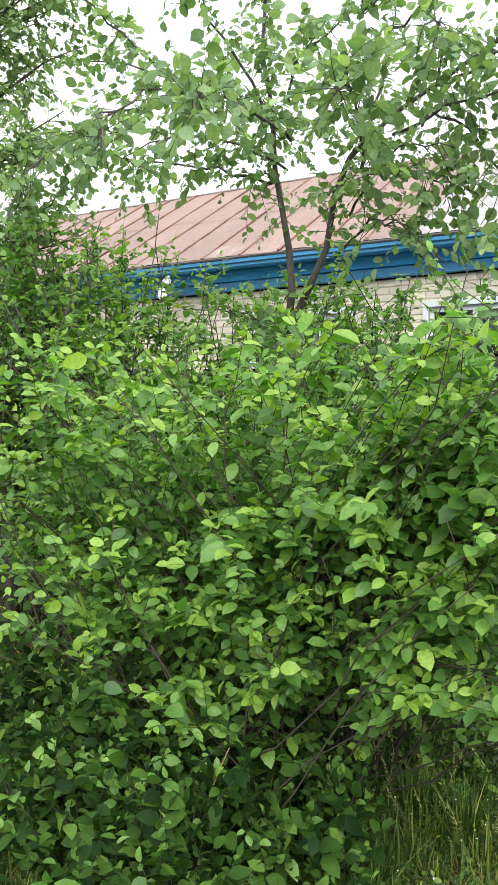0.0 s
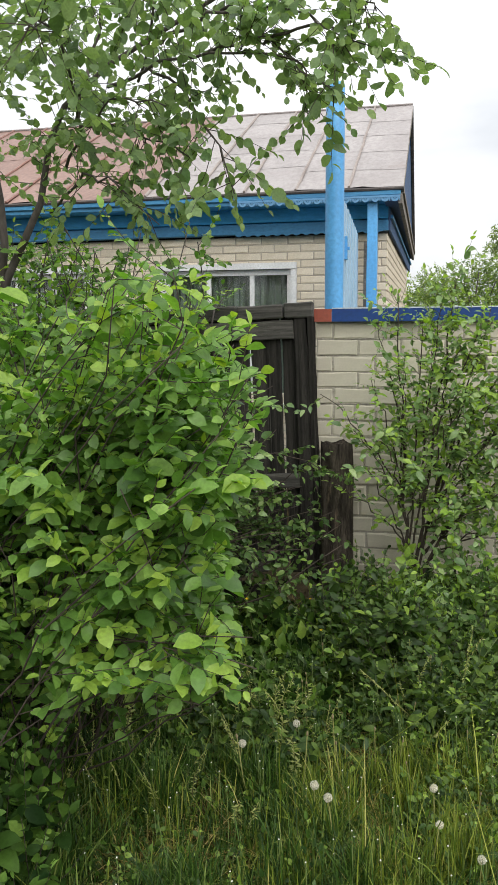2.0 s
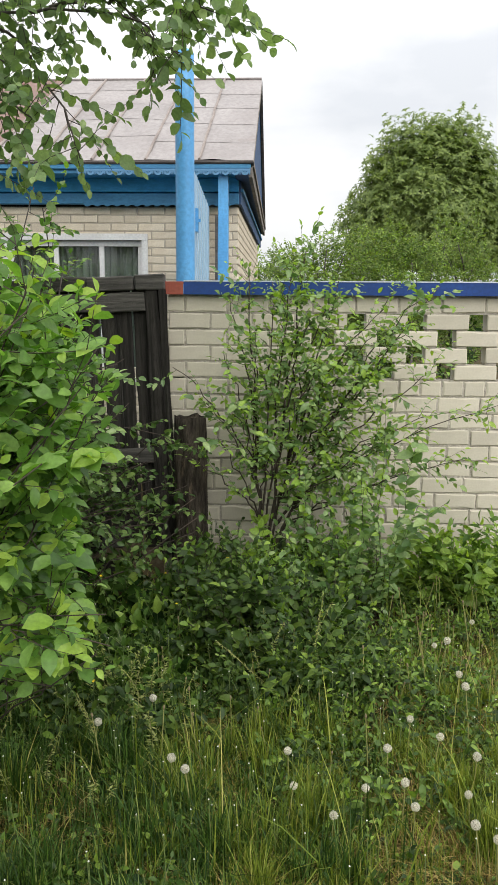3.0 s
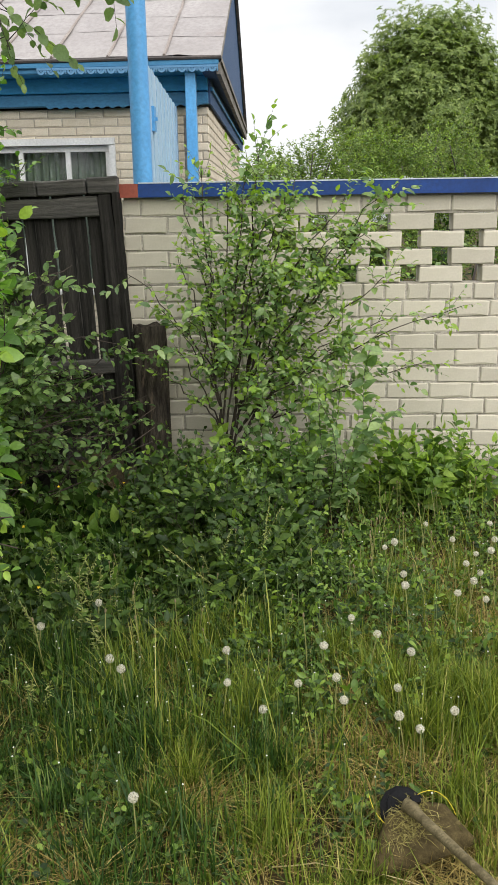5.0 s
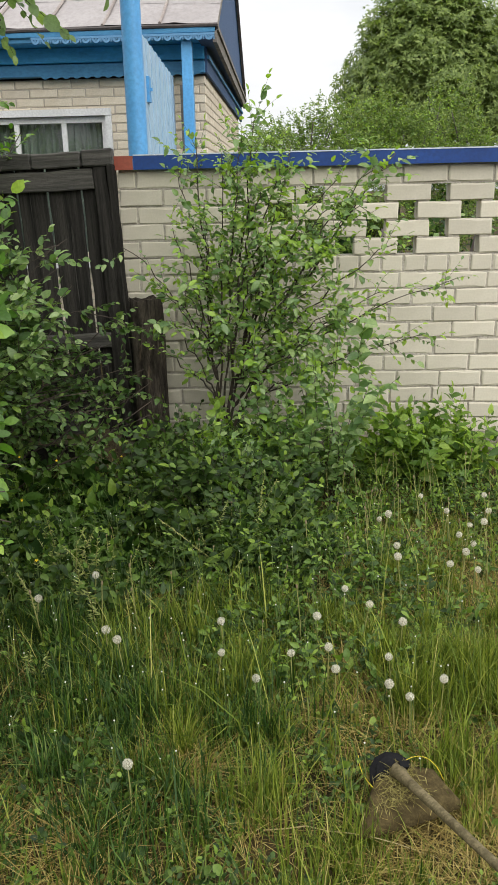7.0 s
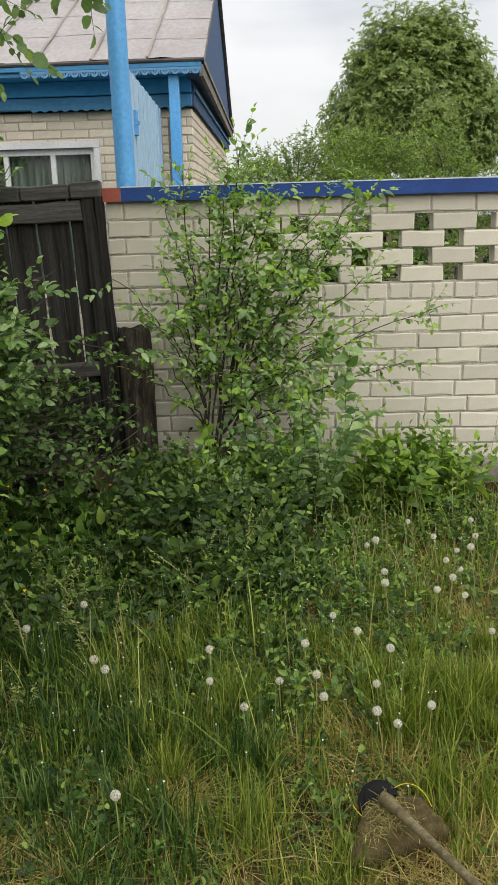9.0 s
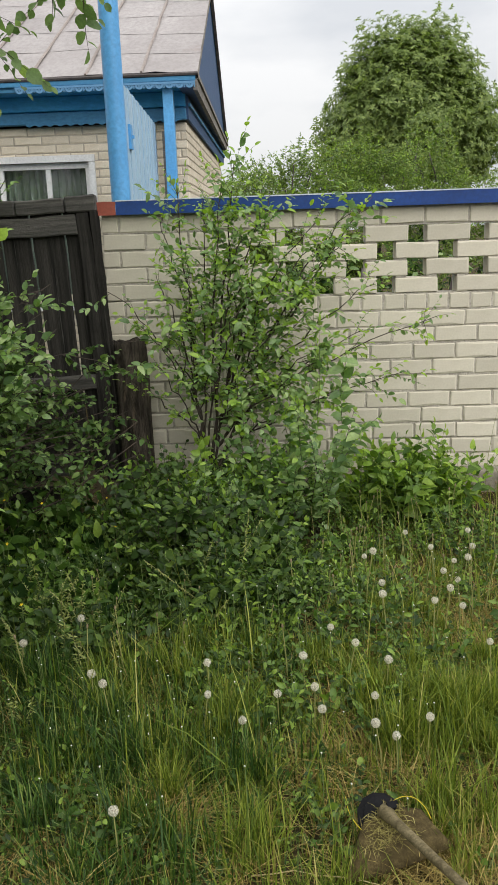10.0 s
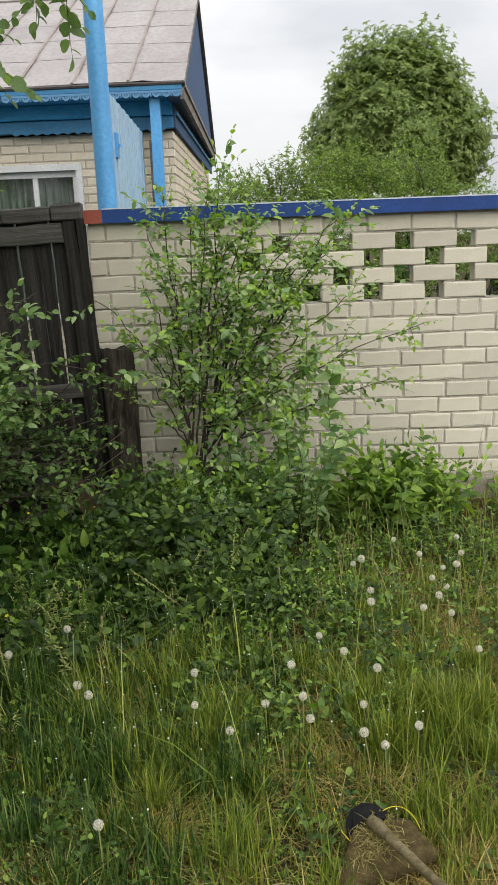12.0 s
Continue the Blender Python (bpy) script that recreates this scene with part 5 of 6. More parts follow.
low_growth("celandine_clump", "low clump of lobed dark celandine leaves", "weeds", 64, [(-0.7, 0.5, -2.0, -1.1), (0.1, 0.9, -1.6, -0.9), (-1.1, 0.2, -0.8, -0.25)], 380, 0.26, 0.09, 0.035, (M_GREENTWIG, M_SHADE_TONED, M_RASP), LOBED, 0.2, 0.8, 1.0)
low_growth("shade_weeds", "small weeds in the lush grass, leaf colour darkened for shade", "weeds", 70, [(-0.7, 0.9, -2.7, -1.5), (-0.6, 0.6, -3.1, -2.0)], 620, 0.2, 0.042, 0.026, (M_GREENTWIG, M_SHADE_TONED, M_RASP), OVATE, 0.15, 0.5, 0.8)
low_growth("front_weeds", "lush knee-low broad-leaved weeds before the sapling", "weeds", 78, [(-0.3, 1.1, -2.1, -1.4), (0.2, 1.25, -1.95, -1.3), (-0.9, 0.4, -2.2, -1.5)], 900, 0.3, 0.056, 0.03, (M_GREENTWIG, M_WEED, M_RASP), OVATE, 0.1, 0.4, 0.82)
low_growth("brome_grass", "feathery drooping brome grass heads in the meadow", "grass", 77, [(-0.1, 0.5, -2.3, -1.7), (0.1, 1.0, -2.1, -1.5), (-0.5, 0.3, -2.8, -2.0)], 70, 0.34, 0.024, 0.008, (M_DSTEM, M_BROME, M_BROME), SLIM, 0.1, 0.3, 1.0)
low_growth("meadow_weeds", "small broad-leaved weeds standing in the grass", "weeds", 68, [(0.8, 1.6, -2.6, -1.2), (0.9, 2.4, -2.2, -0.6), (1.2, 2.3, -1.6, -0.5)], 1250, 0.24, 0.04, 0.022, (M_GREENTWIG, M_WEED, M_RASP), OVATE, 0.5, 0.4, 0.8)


# ---- grass ----
def blades(name, label, seed, count, pick, height, width, mat, lean=0.35, area=(-1.9, 3.0, -3.75, -0.1)):
    r = np.random.default_rng(seed)
    pts, hs = [], []
    ax, bx, ay, by = area
    tufts = [(r.uniform(ax, bx), r.uniform(ay, by), r.uniform(0.015, 0.06), r.uniform(0.6, 1.9)) for _ in range(800)]
    while len(pts) < count:
        x, y = r.uniform(ax, bx), r.uniform(ay, by)
        if r.random() < 0.68:
            tx, ty, ts, th = tufts[int(r.integers(0, 800))]
            x, y = tx + r.normal() * ts, ty + r.normal() * ts
            k = pick(x, y)
            if y < -0.1 and r.random() < k:
                pts.append((x, y, ground_z(x, y) - 0.01))
                hs.append(height(x, y) * r.uniform(0.5, 1.15) * th)
            continue
        k = pick(x, y)
        if r.random() < k * (0.35 + 1.0 * max(0.0, noise.noise(Vector((x * 11, y * 11, 1.0))) + 0.3)):
            pts.append((x, y, ground_z(x, y) - 0.01))
            hs.append(height(x, y) * r.uniform(0.45, 1.15))
    p, h = np.array(pts), np.array(hs)[:, None]
    a = r.uniform(0, 2 * np.pi, count)
    out = np.stack([np.cos(a), np.sin(a), 0 * a], 1)
    side = np.stack([-np.sin(a + r.normal(0, 0.7, count)), np.cos(a), 0 * a], 1)
    side = unit(side)
    bend = h * np.abs(r.normal(lean, lean * 0.9, count))[:, None]
    w = (width * r.uniform(0.6, 1.4, count))[:, None]
    rows = []
    for t, wk in ((0.0, 0.8), (0.35, 1.0), (0.7, 0.75), (1.0, 0.0)):
        c = p + np.array([0, 0, 1.0]) * h * (t - 0.18 * t * t * np.minimum(bend / h, 1.6)) + out * bend * t * t
        if wk:
            rows += [c - side * w * wk * 0.5, c + side * w * wk * 0.5]
        else:
            rows.append(c)
    v = np.stack(rows, 1).reshape(-1, 3)
    f = leaf_faces([(0, 1, 3, 2), (2, 3, 5, 4), (4, 5, 6)], 7, count)
    ob = new(name, mesh_of(name, v, f, mat))
    tagged(ob, label, "grass", kind="stuff")


def weeds_k(x, y):
    """1 in the open meadow, near 0 where the shady weeds crowd the grass out."""
    d = max(x - 1.35, -2.0 - y + 0.25 * min(0.0, x - 0.2)) + 0.3 * (patchy(x, y, 2.5, 5.0) - 0.5)
    return min(1.0, max(0.03, 0.5 + d * 3.0))


def green_k(x, y):
    if math.hypot(x - 1.42, y + 3.19) < 0.12:
        return 0.0
    far = min(1.0, max(0.0, (y + 3.7) / 1.3))
    worn = (0.5 + 0.5 * far) * weeds_k(x, y) * (1.0 - 0.4 * min(1.0, max(0.0, y + 2.0)))
    worn *= 1.0 if y < -0.95 else 0.3
    return worn * (0.42 + 0.7 * patchy(x, y, 1.9, 2.0)) * (0.55 + 0.6 * patchy(x, y, 6.0, 9.0))


def green_h(x, y):
    far = min(1.0, max(0.0, (y + 3.75) / 1.1)) * min(1.0, max(0.0, (math.hypot(x - 1.45, y + 3.24) - 0.14) / 0.1))
    back = 1.0 - 0.45 * min(1.0, max(0.0, y + 2.1))
    back *= 1.0 - 0.36 * open_k(x, y) * min(1.0, max(0.0, (y + 2.75) / 0.6))
    return (0.07 + 0.11 * far * (0.05 + 1.1 * patchy(x, y, 2.6, 7.0))) * back


def dry_k(x, y):
    near = min(1.0, max(0.0, (-y - 1.2 + 0.4 * max(0.0, x - 0.8)) / 1.5))
    near *= 0.62 + 0.38 * min(1.0, max(0.0, (x - 0.2) / 0.8))
    return near * near * max(0.08, patchy(x, y, 1.5, 4.0) - 0.1) * 1.7 + 0.05


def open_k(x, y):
    """0 by the thicket, where the lush green has shade put in, 1 out in the dry sunny meadow."""
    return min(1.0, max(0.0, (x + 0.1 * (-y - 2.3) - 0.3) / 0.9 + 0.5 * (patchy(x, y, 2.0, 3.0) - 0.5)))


blades("grass", "uncut green meadow grass", 71, 62000, lambda x, y: green_k(x, y) * (0.1 + 0.9 * open_k(x, y)), green_h, 0.0036, M_GRASS, 0.3)
# the shade-darkened blades thin out away from the thicket
blades("lush_grass", "lush grass by the thicket, its green darkened to paint in shade", 74, 32000, lambda x, y: green_k(x, y) * (1.03 - open_k(x, y)), lambda x, y: 1.1 * green_h(x, y), 0.0046, M_LUSH_SHADE, 0.36)
blades("dry_grass", "trampled straw-coloured dry grass", 72, 50000, dry_k, lambda x, y: 0.07, 0.0024, M_STRAW, 1.5)
blades("tall_grass", "tall thin grass stalks", 73, 600, lambda x, y: (0.8 if y > -3.2 else 0.25) * weeds_k(x, y), lambda x, y: 0.36, 0.0042, M_GRASS, 0.4)


def around_k(x, y):
    """Only outside the meadow already sown before the fence."""
    return 0.0 if -1.85 < x < 2.95 and y > -3.65 else 0.3 + 0.7 * patchy(x, y, 1.2, 6.0)


blades("outer_grass", "short worn grass on the ground round about", 75, 32000, around_k, lambda x, y: 0.12, 0.006, M_GRASS, 0.7, (-6.5, 7.5, -9.5, -0.15))
blades("outer_straw", "dry straw strewn over the worn ground", 76, 12000, around_k, lambda x, y: 0.09, 0.004, M_STRAW, 1.5, (-6.5, 7.5, -9.5, -0.15))
low_growth("clover_patch", "low clover and small weeds among the grass", "weeds", 65, [(-0.4, 2.8, -3.3, -1.2), (-0.6, 2.4, -3.6, -2.2)], 4200, 0.15, 0.027, 0.016, (M_GREENTWIG, M_WEED, M_RASP), OVATE, 0.2, 0.8, 1.1)


# ---- dandelions and small flowers ----
def seed_head_mesh(seed):
    """A fluffy ball of fine rays, each ending in a tiny star."""
    r = np.random.default_rng(seed)
    n = 200
    i = np.arange(n) + 0.5
    ph, th = np.arccos(1 - 2 * i / n), np.pi * (1 + 5 ** 0.5) * i
    d = np.stack([np.cos(th) * np.sin(ph), np.sin(th) * np.sin(ph), np.cos(ph)], 1)
    d = unit(d + r.normal(size=d.shape) * 0.06)
    p = Pile()
    for k in range(n):
        a = unit(np.cross(d[k], (0.3, 0.5, 0.8)))
        b = np.cross(d[k], a)
        o, e = d[k] * 0.004, d[k] * r.uniform(0.0112, 0.0152)
        p.add([o - a * 0.0003, o + a * 0.0003, e], [(0, 1, 2)])
        for q in range(5):
            c = math.cos(q * 1.2566), math.sin(q * 1.2566)
            w = a * c[0] + b * c[1]
            s = np.cross(d[k], w)
            p.add([e - s * 0.0006, e + s * 0.0006, e + w * 0.0036 + d[k] * 0.003], [(0, 1, 2)])
    return p.mesh("seed_head", M_FLUFF)


def ball(rad, mat, name, squash=1.0):
    bm = bmesh.new()
    bmesh.ops.create_icosphere(bm, subdivisions=2, radius=rad)
    for v in bm.verts:
        v.co.z *= squash
    me = bpy.data.meshes.new(name)
    bm.to_mesh(me)
    bm.free()
    me.materials.append(mat)
    return me


def make_dandelions():
    r = random.Random(9)
    core = ball(0.0045, M_CORE, "core", 0.8)
    makers = []
    for k in range(4):
        tall = (0.225, 0.245, 0.3, 0.34)[k]
        t = thing("dandelion", (0, 0, -5), "dandelion gone to seed, white fluffy head on a stalk", "dandelion", "dandelions in the grass")
        lean = np.array((r.uniform(-0.03, 0.03), r.uniform(-0.03, 0.03), 0))
        path = [np.array((0, 0, -0.02)) - lean, np.array((0, 0, tall * 0.5)) - lean * 0.7, np.array((0, 0, tall * 0.85)) - lean * 0.2, np.array((0, 0, tall))]
        child("stalk", mesh_of("stalk", *tube_pts(path, [0.0026, 0.0023, 0.002, 0.0018], 6), M_DSTEM), t)
        head = child("seed_head", seed_head_mesh(90 + k), t, (0, 0, tall))
        child("core", core, head)
        makers.append((t, tall))
    spots = [(0.461, -2.515), (0.517, -2.599), (0.848, -2.414), (0.867, -2.625), (0.986, -2.764), (0.333, -2.113), (1.186, -2.423), (1.217, -2.633), (1.235, -2.725), (1.374, -2.36), (1.298, -2.183), (1.408, -2.661), (1.477, -2.466), (1.387, -2.85), (1.446, -2.868), (1.554, -2.818), (0.668, -3.203), (1.854, -2.337), (1.095, -2.613), (0.169, -2.32),
             (1.519, -1.955), (1.503, -1.782), (1.488, -1.587), (1.491, -2.192), (1.712, -1.308), (1.782, -1.582), (1.882, -1.608), (1.895, -1.8), (1.84, -1.867), (1.991, -1.38), (1.979, -1.529), (1.78, -1.872), (1.701, -2.108), (1.761, -2.095), (1.807, -2.112)]
    placed = set()
    for i, (x, y) in enumerate(spots):
        k = i % 2 + (2 if i >= 20 else 0)
        t, tall = makers[k]
        g = ground_z(x, y)
        m = Matrix.Translation((x, y, g)) @ Matrix.Rotation(r.uniform(0, 6.28), 4, 'Z') @ Matrix.Scale(r.uniform(0.84, 1.0), 4)
        if k not in placed:
            t.matrix_world = m
            placed.add(k)
        else:
            copy_thing(t, m)


make_dandelions()


def make_bare_stalks():
    """Dandelion stalks that are closed or have lost their fluff."""
    r = random.Random(19)
    t = thing("bare_dandelion", (1.7, -1.5, ground_z(1.7, -1.5)), "closed dandelion head on a thin reddish stalk", "dandelion", "bare dandelion stalks")
    child("stalk", mesh_of("stalk", *tube_pts([(0, 0, -0.02), (0.008, 0, 0.12), (0.004, 0.004, 0.26)], [0.0024, 0.002, 0.0017], 5), M_DSTEM), t)
    child("bud", mesh_of("bud", *tube_pts([(0.004, 0.004, 0.255), (0.004, 0.004, 0.26), (0.004, 0.004, 0.267), (0.004, 0.004, 0.271)], [0.002, 0.0042, 0.0036, 0.002], 7), M_CORE), t)
    for k in range(95):
        x = r.uniform(1.25, 2.5) if k % 4 else r.uniform(0.2, 1.2)
        y = r.uniform(-2.0, -0.6) if k % 4 else r.uniform(-2.5, -1.4)
        copy_thing(t, Matrix.Translation((x, y, ground_z(x, y))) @ Matrix.Rotation(r.uniform(-0.2, 0.2), 4, 'X') @ Matrix.Rotation(r.uniform(-0.2, 0.2), 4, 'Y') @ Matrix.Rotation(r.uniform(0, 6.28), 4, 'Z') @ Matrix.Scale(r.uniform(0.7, 1.1), 4))


make_bare_stalks()


def make_flowers():
    """Little yellow celandine flowers and white chickweed dots."""
    r = random.Random(12)
    def bloom(name, petals, size, mat):
        p = Pile()
        for q in range(petals):
            a = 2 * math.pi * q / petals
            v = SLIM_V * np.array([2.0, 1, 1]) * size
            c, s = math.cos(a), math.sin(a)
            p.add(np.stack([v[:, 0] * c - v[:, 1] * s, v[:, 0] * s + v[:, 1] * c, v[:, 2] + v[:, 1] * 0.3], 1), SLIM_F)
        return p.mesh(name, mat)
    yellow, white = bloom("petals", 5, 0.009, M_YELLOW), bloom("petals", 5, 0.0034, M_WHITEFL)
    spots = [("celandine_flower", "small yellow celandine flower on a thin stalk", yellow, x, y, h) for x, y, h in
             ((-0.12, -1.0, 0.3), (0.4, -0.85, 0.34), (-0.2, -1.35, 0.22), (0.05, -0.75, 0.38), (0.2, -0.9, 0.3), (0.52, -0.8, 0.36), (-0.35, -0.9, 0.3), (0.3, -1.2, 0.24), (0.1, -2.1, 0.26))]
    spots += [("chickweed_flower", "tiny white chickweed flower among the grass", white, r.uniform(-0.3, 2.2), r.uniform(-3.2, -1.3), r.uniform(0.12, 0.28)) for _ in range(190)]
    st = mesh_of("stalk", *tube_pts([(0, 0, -0.02), (0.005, 0, 0.5), (0, 0, 1.0)], 0.0012, 4), M_GREENTWIG)
    for name, lab, me, x, y, h in spots:
        t = thing(name, (x, y, ground_z(x, y)), lab, "flower", name.replace("_", " ") + "s")
        child("stalk", st, t, Matrix.Diagonal((1, 1, h, 1)))
        child("petals", me, t, Matrix.Translation((0, 0, h)) @ Matrix.Rotation(r.uniform(0.2, 0.8), 4, 'X') @ Matrix.Rotation(r.uniform(0, 6), 4, 'Z'))


make_flowers()


# ---- grass trimmer lying in the grass ----
def make_trimmer():
    t = thing("grass_trimmer", (0, 0, 0), "dirty grass trimmer with black head, guard and long shaft", "grass trimmer")
    hub = Vector((1.38, -3.114, 0.083))
    way = Vector((0.178, -0.56, 0.17)).normalized()
    neck = hub + Vector((0.004, -0.022, 0.045))
    path = [hub + Vector((0.0, 0.0, 0.02)), hub + Vector((0.004, -0.008, 0.042)), neck, neck + way * 0.05, neck + way * 0.4, neck + way * 0.9, neck + way * 1.5]
    me = mesh_of("shaft", *tube_pts(path, [0.022, 0.022, 0.0195, 0.0135, 0.0106, 0.0101, 0.0101], 14), M_SHAFT)
    me.polygons.foreach_set("use_smooth", np.ones(len(me.polygons), dtype=bool))
    child("shaft", me, t, label="dusty aluminium shaft with bent gear neck")
    # stacked black discs of the cutting head
    axis = Vector((0.16, -0.5, 0.85)).normalized()
    rot = axis.to_track_quat('Z', 'Y').to_matrix().to_4x4()
    prof = [(0.0, -0.045), (0.04, -0.045), (0.052, -0.038), (0.054, -0.026), (0.046, -0.022), (0.062, -0.018), (0.064, -0.006), (0.056, 0.0), (0.05, 0.004), (0.05, 0.012), (0.038, 0.018), (0.02, 0.02), (0.0, 0.02)]
    sides = 36
    v, f = [], []
    for rad, z in prof:
        for j in range(sides):
            a = 2 * math.pi * j / sides
            k = rad * (1 + (0.03 if j % 3 == 0 and rad > 0.06 else 0))
            v.append((k * math.cos(a), k * math.sin(a), z))
    for i in range(len(prof) - 1):
        for j in range(sides):
            k = (j + 1) % sides
            f.append((i * sides + j, i * sides + k, (i + 1) * sides + k, (i + 1) * sides + j))
    child("cutting_head", mesh_of("cutting_head", v, f, M_RUBBER), t, Matrix.Translation(hub + Vector((-0.006, 0.012, 0.012))) @ rot @ Matrix.Scale(1.02, 4), "black ribbed plastic cutting head")
    child("collar", mesh_of("collar", *bevel_box(-0.012, 0.012, -0.009, 0.009, -0.01, 0.01, 0.004), M_RUBBER), t, Matrix.Translation(neck + Vector((0.012, 0.02, 0.01))) @ rot)
    # guard: a curved plate with a turned-down rim
    a, b = Vector((1.324, -3.11, 0.1)), Vector((1.49, -3.082, 0.095))
    c, d = Vector((1.252, -3.296, 0.075)), Vector((1.552, -3.172, 0.08))
    v, f, nu, nv = [], [], 16, 8
    for i in range(nv + 1):
        for j in range(nu + 1):
            u, w = j / nu, i / nv
            p = a.lerp(b, u).lerp(c.lerp(d, u), w)
            out = ((c + d) / 2 - (a + b) / 2).normalized()
            p = p + out * 0.02 * math.sin(math.pi * u) * w + Vector((0, 0, 0.016 * math.sin(math.pi * u) * (1 - 0.4 * w)))
            if i == nv or j in (0, nu):
                p = p + Vector((0, 0, -0.022))
            v.append(p)
    for i in range(nv):
        for j in range(nu):
            q = i * (nu + 1) + j
            f.append((q, q + 1, q + nu + 2, q + nu + 1))
    me = mesh_of("guard", v, f, M_GUARD)
    me.polygons.foreach_set("use_smooth", np.ones(len(me.polygons), dtype=bool))
    g = child("guard", me, t, label="earth-caked brown plastic guard")
    so = g.modifiers.new("thick", 'SOLIDIFY')
    so.thickness = 0.004
    for pts in ([hub + Vector((-0.05, -0.045, 0.0)), hub + Vector((-0.085, -0.03, 0.02)), hub + Vector((-0.1, 0.0, 0.03)), hub + Vector((-0.1, 0.055, 0.04))],
                [hub + Vector((0.03, 0.05, 0.03)), hub + Vector((0.07, 0.07, 0.045)), hub + Vector((0.11, 0.055, 0.04)), hub + Vector((0.125, 0.0, 0.01))]):
        p = np.array(pts)
        ts = np.linspace(0, 1, 14)[:, None]
        q = (1 - ts) ** 3 * p[0] + 3 * ts * (1 - ts) ** 2 * p[1] + 3 * ts ** 2 * (1 - ts) * p[2] + ts ** 3 * p[3]
        child("cutting_line", mesh_of("cutting_line", *tube_pts(q, 0.0009, 6), M_LINE), t, label="bright yellow nylon line")
    # cut grass lying on the guard
    r = np.random.default_rng(4)
    n = 600
    u, w = r.normal(0.4, 0.14, n).clip(0.05, 0.95), r.uniform(0.0, 0.85, n)
    A, B, C, D = (np.array(k) for k in (a, b, c, d))
    base = (A + (B - A) * u[:, None]) * (1 - w[:, None]) + (C + (D - C) * u[:, None]) * w[:, None]
    base[:, 2] += 0.016 * np.sin(np.pi * u) * (1 - 0.4 * w) + 0.005 + r.uniform(0, 0.01, n)
    dirs = np.stack([r.normal(size=n), r.normal(size=n), r.normal(size=n) * 0.25], 1)
    vv, lf, k = leaves_data(base, dirs, np.tile((0.0, 0, 1.0), (n, 1)) + r.normal(size=(n, 3)) * 0.2, r.uniform(0.012, 0.05, n), np.full(n, 0.15), SLIM)
    tagged(new("grass_clippings", mesh_of("grass_clippings", vv, leaf_faces(lf, k, n), M_THATCH)), "dry grass clippings caught on the trimmer guard", "grass", kind="stuff")


make_trimmer()


# ---- yard behind the fence and the distance ----
def cloud_shrub(name, label, category, seed, centre, radii, twigs, leaf, mats, group="", shape=KITE, gap=0.5):
    pl = Plant(seed)
    r = pl.rng
    cx, cy, cz = centre
    base = np.array((cx, cy, 0.0))
    for k in range(7):
        a = r.uniform(0, 6.28)
        pl.stem(curve(base + r.normal(size=3) * np.array((0.1, 0.1, 0)), (cx + math.cos(a) * radii[0] * 0.6, cy + math.sin(a) * radii[1] * 0.6, cz + radii[2] * r.uniform(0.1, 0.8)), r, 0.1, 7), 0.03 * radii[2], 0.008, 5)
    for k in range(twigs):
        d = unit(r.normal(size=3))
        d[1] = -abs(d[1]) if r.random() < 0.75 else d[1]
        lump = 0.72 + 0.42 * noise.noise(Vector((d[0] * 2.2 + seed, d[1] * 2.2, d[2] * 2.2)))
        at = np.array(centre) + d * np.array(radii) * lump * r.uniform(0.66, 1.06)
        if at[2] < 0.1:
            at[2] = r.uniform(0.1, cz)
        pl.twig(at, d * 0.6 + r.normal(size=3) * 0.5 + np.array((0, 0, 0.25)), leaf * r.uniform(2.2, 5.0), leaf * 1.25, leaf * gap, leaf * 0.04, 0.12, 0.35)
    ob = thing(name, (0, 0, 0), label, category, group)
    return pl.finish(ob, "shrub", M_BARK, M_TWIG, mats[0], mats[1], shape, 0.9)


for i, (c, rad, n, lf) in enumerate((((1.4, 10.8, 1.6), (1.4, 1.0, 1.75), 4200, 0.052), ((2.8, 11.5, 1.75), (1.5, 1.1, 1.8), 4400, 0.052), ((4.3, 12.2, 1.9), (0.9, 0.9, 1.95), 1900, 0.05), ((5.7, 12.5, 1.6), (1.4, 1.1, 1.2), 1300, 0.055), ((0.4, 12.2, 1.6), (1.1, 1.0, 1.6), 1800, 0.055), ((8.2, 13.5, 1.5), (1.6, 1.1, 1.2), 500, 0.08))):
    cloud_shrub("lilac_bush", "tall green lilac bush in the yard beyond the fence", "shrub", 101 + i, c, rad, n, lf, (M_HEDGE, M_YOUNG), "yard bushes")
# currants behind the lattice use the leaf green with shade put into it
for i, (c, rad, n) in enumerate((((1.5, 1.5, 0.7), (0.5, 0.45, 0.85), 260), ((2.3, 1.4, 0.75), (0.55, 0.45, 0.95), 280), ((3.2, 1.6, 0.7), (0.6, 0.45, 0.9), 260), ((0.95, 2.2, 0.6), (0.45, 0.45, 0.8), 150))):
    cloud_shrub("garden_currant", "dense currant bush just behind the lattice bricks", "shrub", 121 + i, c, rad, n, 0.06, (M_SHADE_TONED, M_SAP), "garden currants")


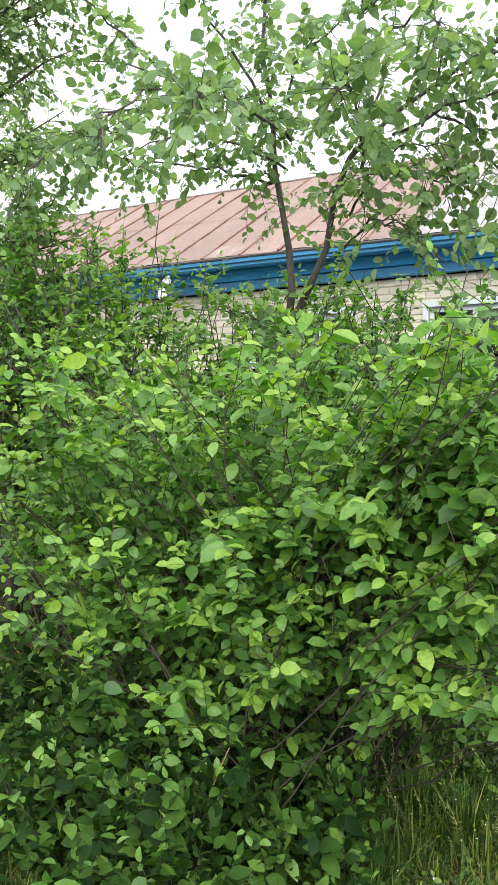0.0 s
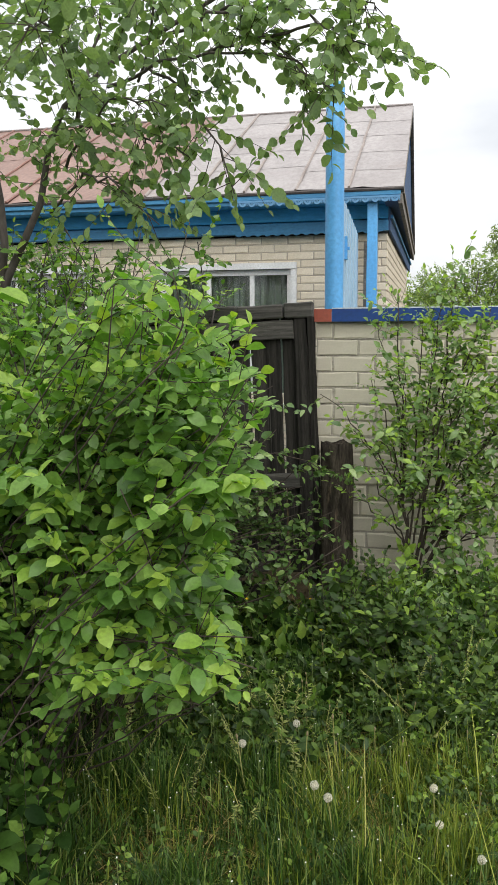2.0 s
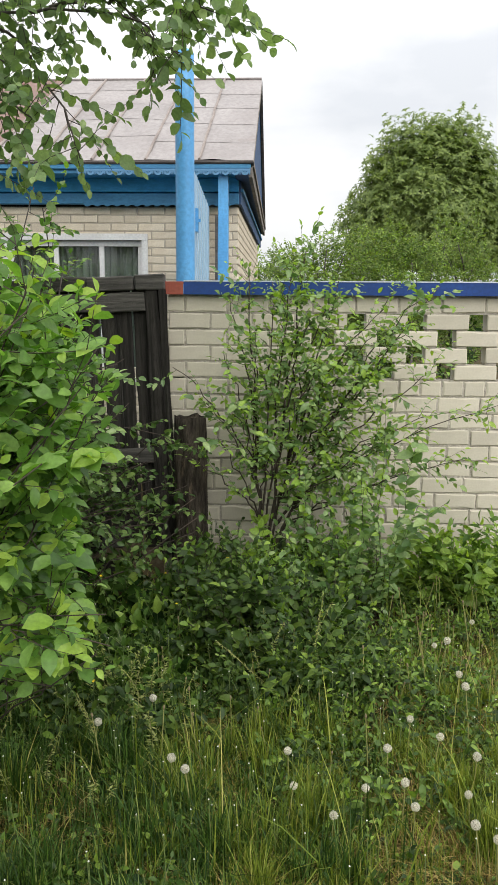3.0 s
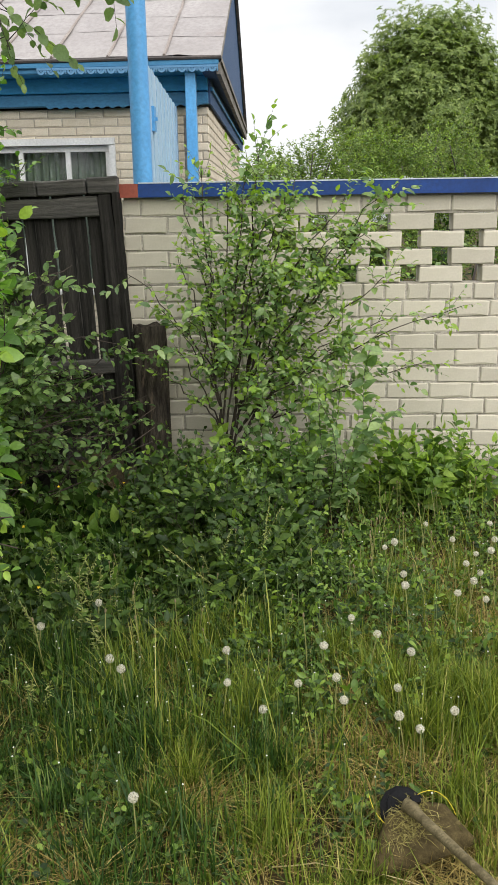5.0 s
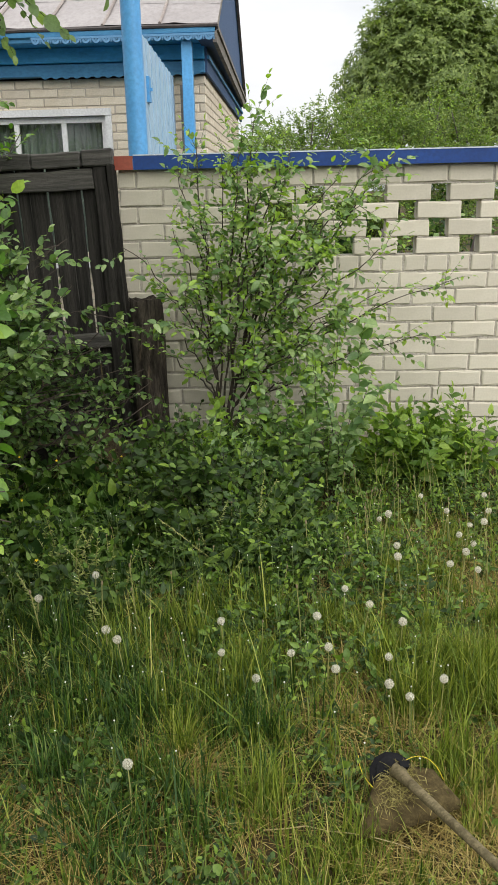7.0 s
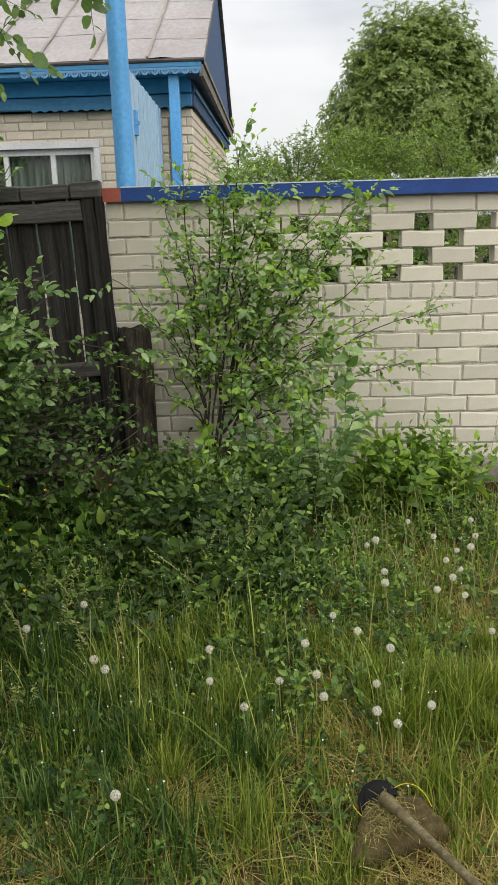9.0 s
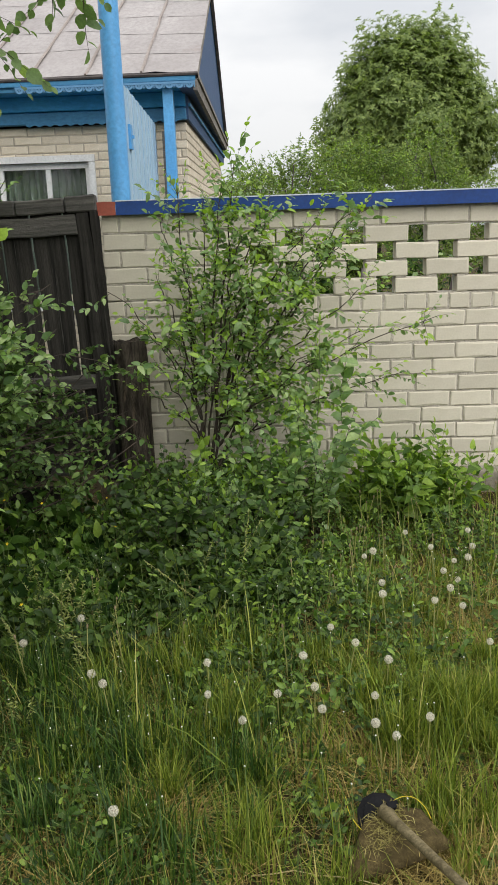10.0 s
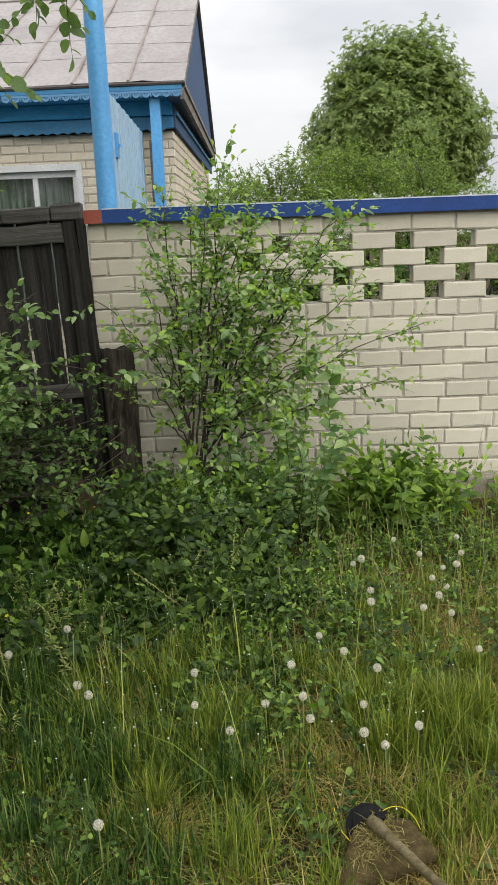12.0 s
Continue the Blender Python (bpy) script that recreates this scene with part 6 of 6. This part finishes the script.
def chestnut():
    """A broad domed horse chestnut far beyond the fence, with fans of drooping leaflets."""
    r = np.random.default_rng(77)
    ob = thing("chestnut_tree", (0, 0, 0), "large domed horse chestnut with drooping leaf fans", "tree")
    base = np.array((6.5, 30.0, 0.0))
    rr = np.random.default_rng(5)
    trunk = curve(base, base + np.array((0.1, 0, 4.5)), rr, 0.03, 8)
    me = mesh_of("trunk", *tube_pts(trunk, np.linspace(0.32, 0.18, 8), 12), M_BARK)
    child("trunk", me, ob)
    lumps = []
    for k in range(330):
        # spread evenly over the dome; every fifth one deeper inside
        h = 1.0 - 1.7 * (k + 0.5) / 330
        a = k * 2.39996
        w = math.sqrt(max(0.0, 1.0 - h * h)) * (1.0 - 0.2 * max(0.0, h))
        d = np.array((math.cos(a) * w, -abs(math.sin(a)) * w, h)) + r.normal(size=3) * 0.05
        c = np.array((6.6, 30.0, 5.2)) + d * np.array((3.15, 2.6, 3.75)) * (r.uniform(0.5, 0.75) if k % 5 == 0 else r.uniform(0.8, 1.06))
        if c[2] < 3.8:
            c[2] = r.uniform(3.6, 5.0)
        lumps.append((c, r.uniform(0.45, 0.95)))
        p = curve(trunk[-2], c, rr, 0.08, 7)
        child("limb", mesh_of("limb", *tube_pts(p, np.linspace(0.05, 0.012, 7), 6), M_BARK), ob)
    P, D, N, S = [], [], [], []
    for c, q in lumps:
        for k in range(72):
            d = unit(r.normal(size=3))
            at = c + d * q * np.array((1.0, 0.9, 0.85)) * r.uniform(0.4, 1.25)
            out = unit(r.normal(size=3) * 0.4 + unit(at - np.array((6.5, 30.0, 5.6))) * 0.6 + np.array((0, -0.2, 0.6)))
            a = unit(np.cross(out, (0.2, 0.1, 1.0)))
            b = np.cross(out, a)
            for j in range(6):
                ang = j * 1.047 + r.uniform(-0.15, 0.15)
                w = a * math.cos(ang) + b * math.sin(ang)
                P.append(at)
                D.append(w * 0.95 + out * 0.15 + np.array((0, 0, -0.25)) + r.normal(size=3) * 0.15)
                N.append(out + np.array((0, 0, 0.3)))
                S.append(r.uniform(0.13, 0.22))
    n = len(P)
    v, lf, k = leaves_data(np.array(P), np.array(D), np.array(N), np.array(S), np.full(n, 1.5), SLIM)
    tagged(child("crown", mesh_of("crown", v, leaf_faces(lf, k, n), M_CHEST), ob), kind="stuff")


chestnut()


def make_street_lamp():
    t = thing("street_lamp", (0, 0, 0), "grey street lamp head on a curved arm", "street lamp")
    child("pole", mesh_of("pole", *tube_pts([(11.6, 30, -0.2), (11.6, 30, 5.0), (11.6, 30, 5.1)], 0.09, 10), M_LAMP), t)
    child("arm", mesh_of("arm", *tube_pts([(11.6, 30, 4.9), (11.4, 30, 5.2), (11.0, 30, 5.28), (10.6, 30, 5.32)], 0.035, 8), M_LAMP), t)
    v, f = bevel_box(9.75, 10.65, 29.88, 30.12, -0.06, 0.07, 0.04, None, 0, 2)
    m = Matrix.Translation((10.2, 30, 5.33)) @ Matrix.Rotation(radians(6), 4, 'Y') @ Matrix.Translation((-10.2, -30, 0))
    child("lamp_head", mesh_of("lamp_head", [m @ Vector(p) for p in v], f, M_LAMP), t, label="flat grey lamp head")
    child("lens", mesh_of("lens", [m @ Vector(p) for p in box_pts(9.8, 10.3, 29.92, 30.08, -0.09, -0.062)], BOX_F, M_DISH), t)
    for k, (z0, z1) in enumerate(((5.0, 3.4), (4.75, 3.1), (5.6, 5.0))):
        c = new("overhead_cable", mesh_of("overhead_cable", *tube_pts([(11.6, 30.0, z0), (9.8, 32, z0 * 0.5 + z1 * 0.5 - 0.1), (8.0, 34, z1)], 0.012, 5), M_EDGE))
        tagged(c, "thin dark overhead cable running from the lamp pole", "cable", "overhead cables")


make_street_lamp()


def make_stick():
    p = [(-0.64, -3.13, 0.52), (-0.69, -3.13, 0.42), (-0.74, -3.12, 0.3), (-0.82, -3.1, 0.13), (-0.84, -3.08, -0.02)]
    ob = new("dry_stick", mesh_of("dry_stick", *tube_pts(p, [0.0022, 0.0028, 0.003, 0.0032, 0.0035], 6), M_STRAW))
    tagged(ob, "pale bare dry stick leaning in the thicket", "stick")


make_stick()


def make_stalks():
    """Pale dry stalks bent over in the cut grass."""
    r = np.random.default_rng(33)
    for x, y, turn in ((1.02, -3.23, -0.2), (1.55, -2.62, 0.7), (0.62, -2.85, 1.1), (0.25, -2.62, 2.4)):
        w = np.array((math.cos(turn), math.sin(turn), 0.0))
        g = ground_z(x, y)
        p = [np.array((x, y, g)) + w * s + np.array((0, 0, 0.02 + 0.28 * s * (0.48 - s) / 0.12 * 0.3)) + r.normal(size=3) * 0.003 for s in np.linspace(0.0, 0.46, 9)]
        ob = new("dry_stalk", mesh_of("dry_stalk", *tube_pts(p, np.linspace(0.0018, 0.0009, 9), 5), M_DRYSTALK))
        tagged(ob, "pale dry grass stalk bent over the cut grass", "grass stalk", "bent dry stalks")


make_stalks()
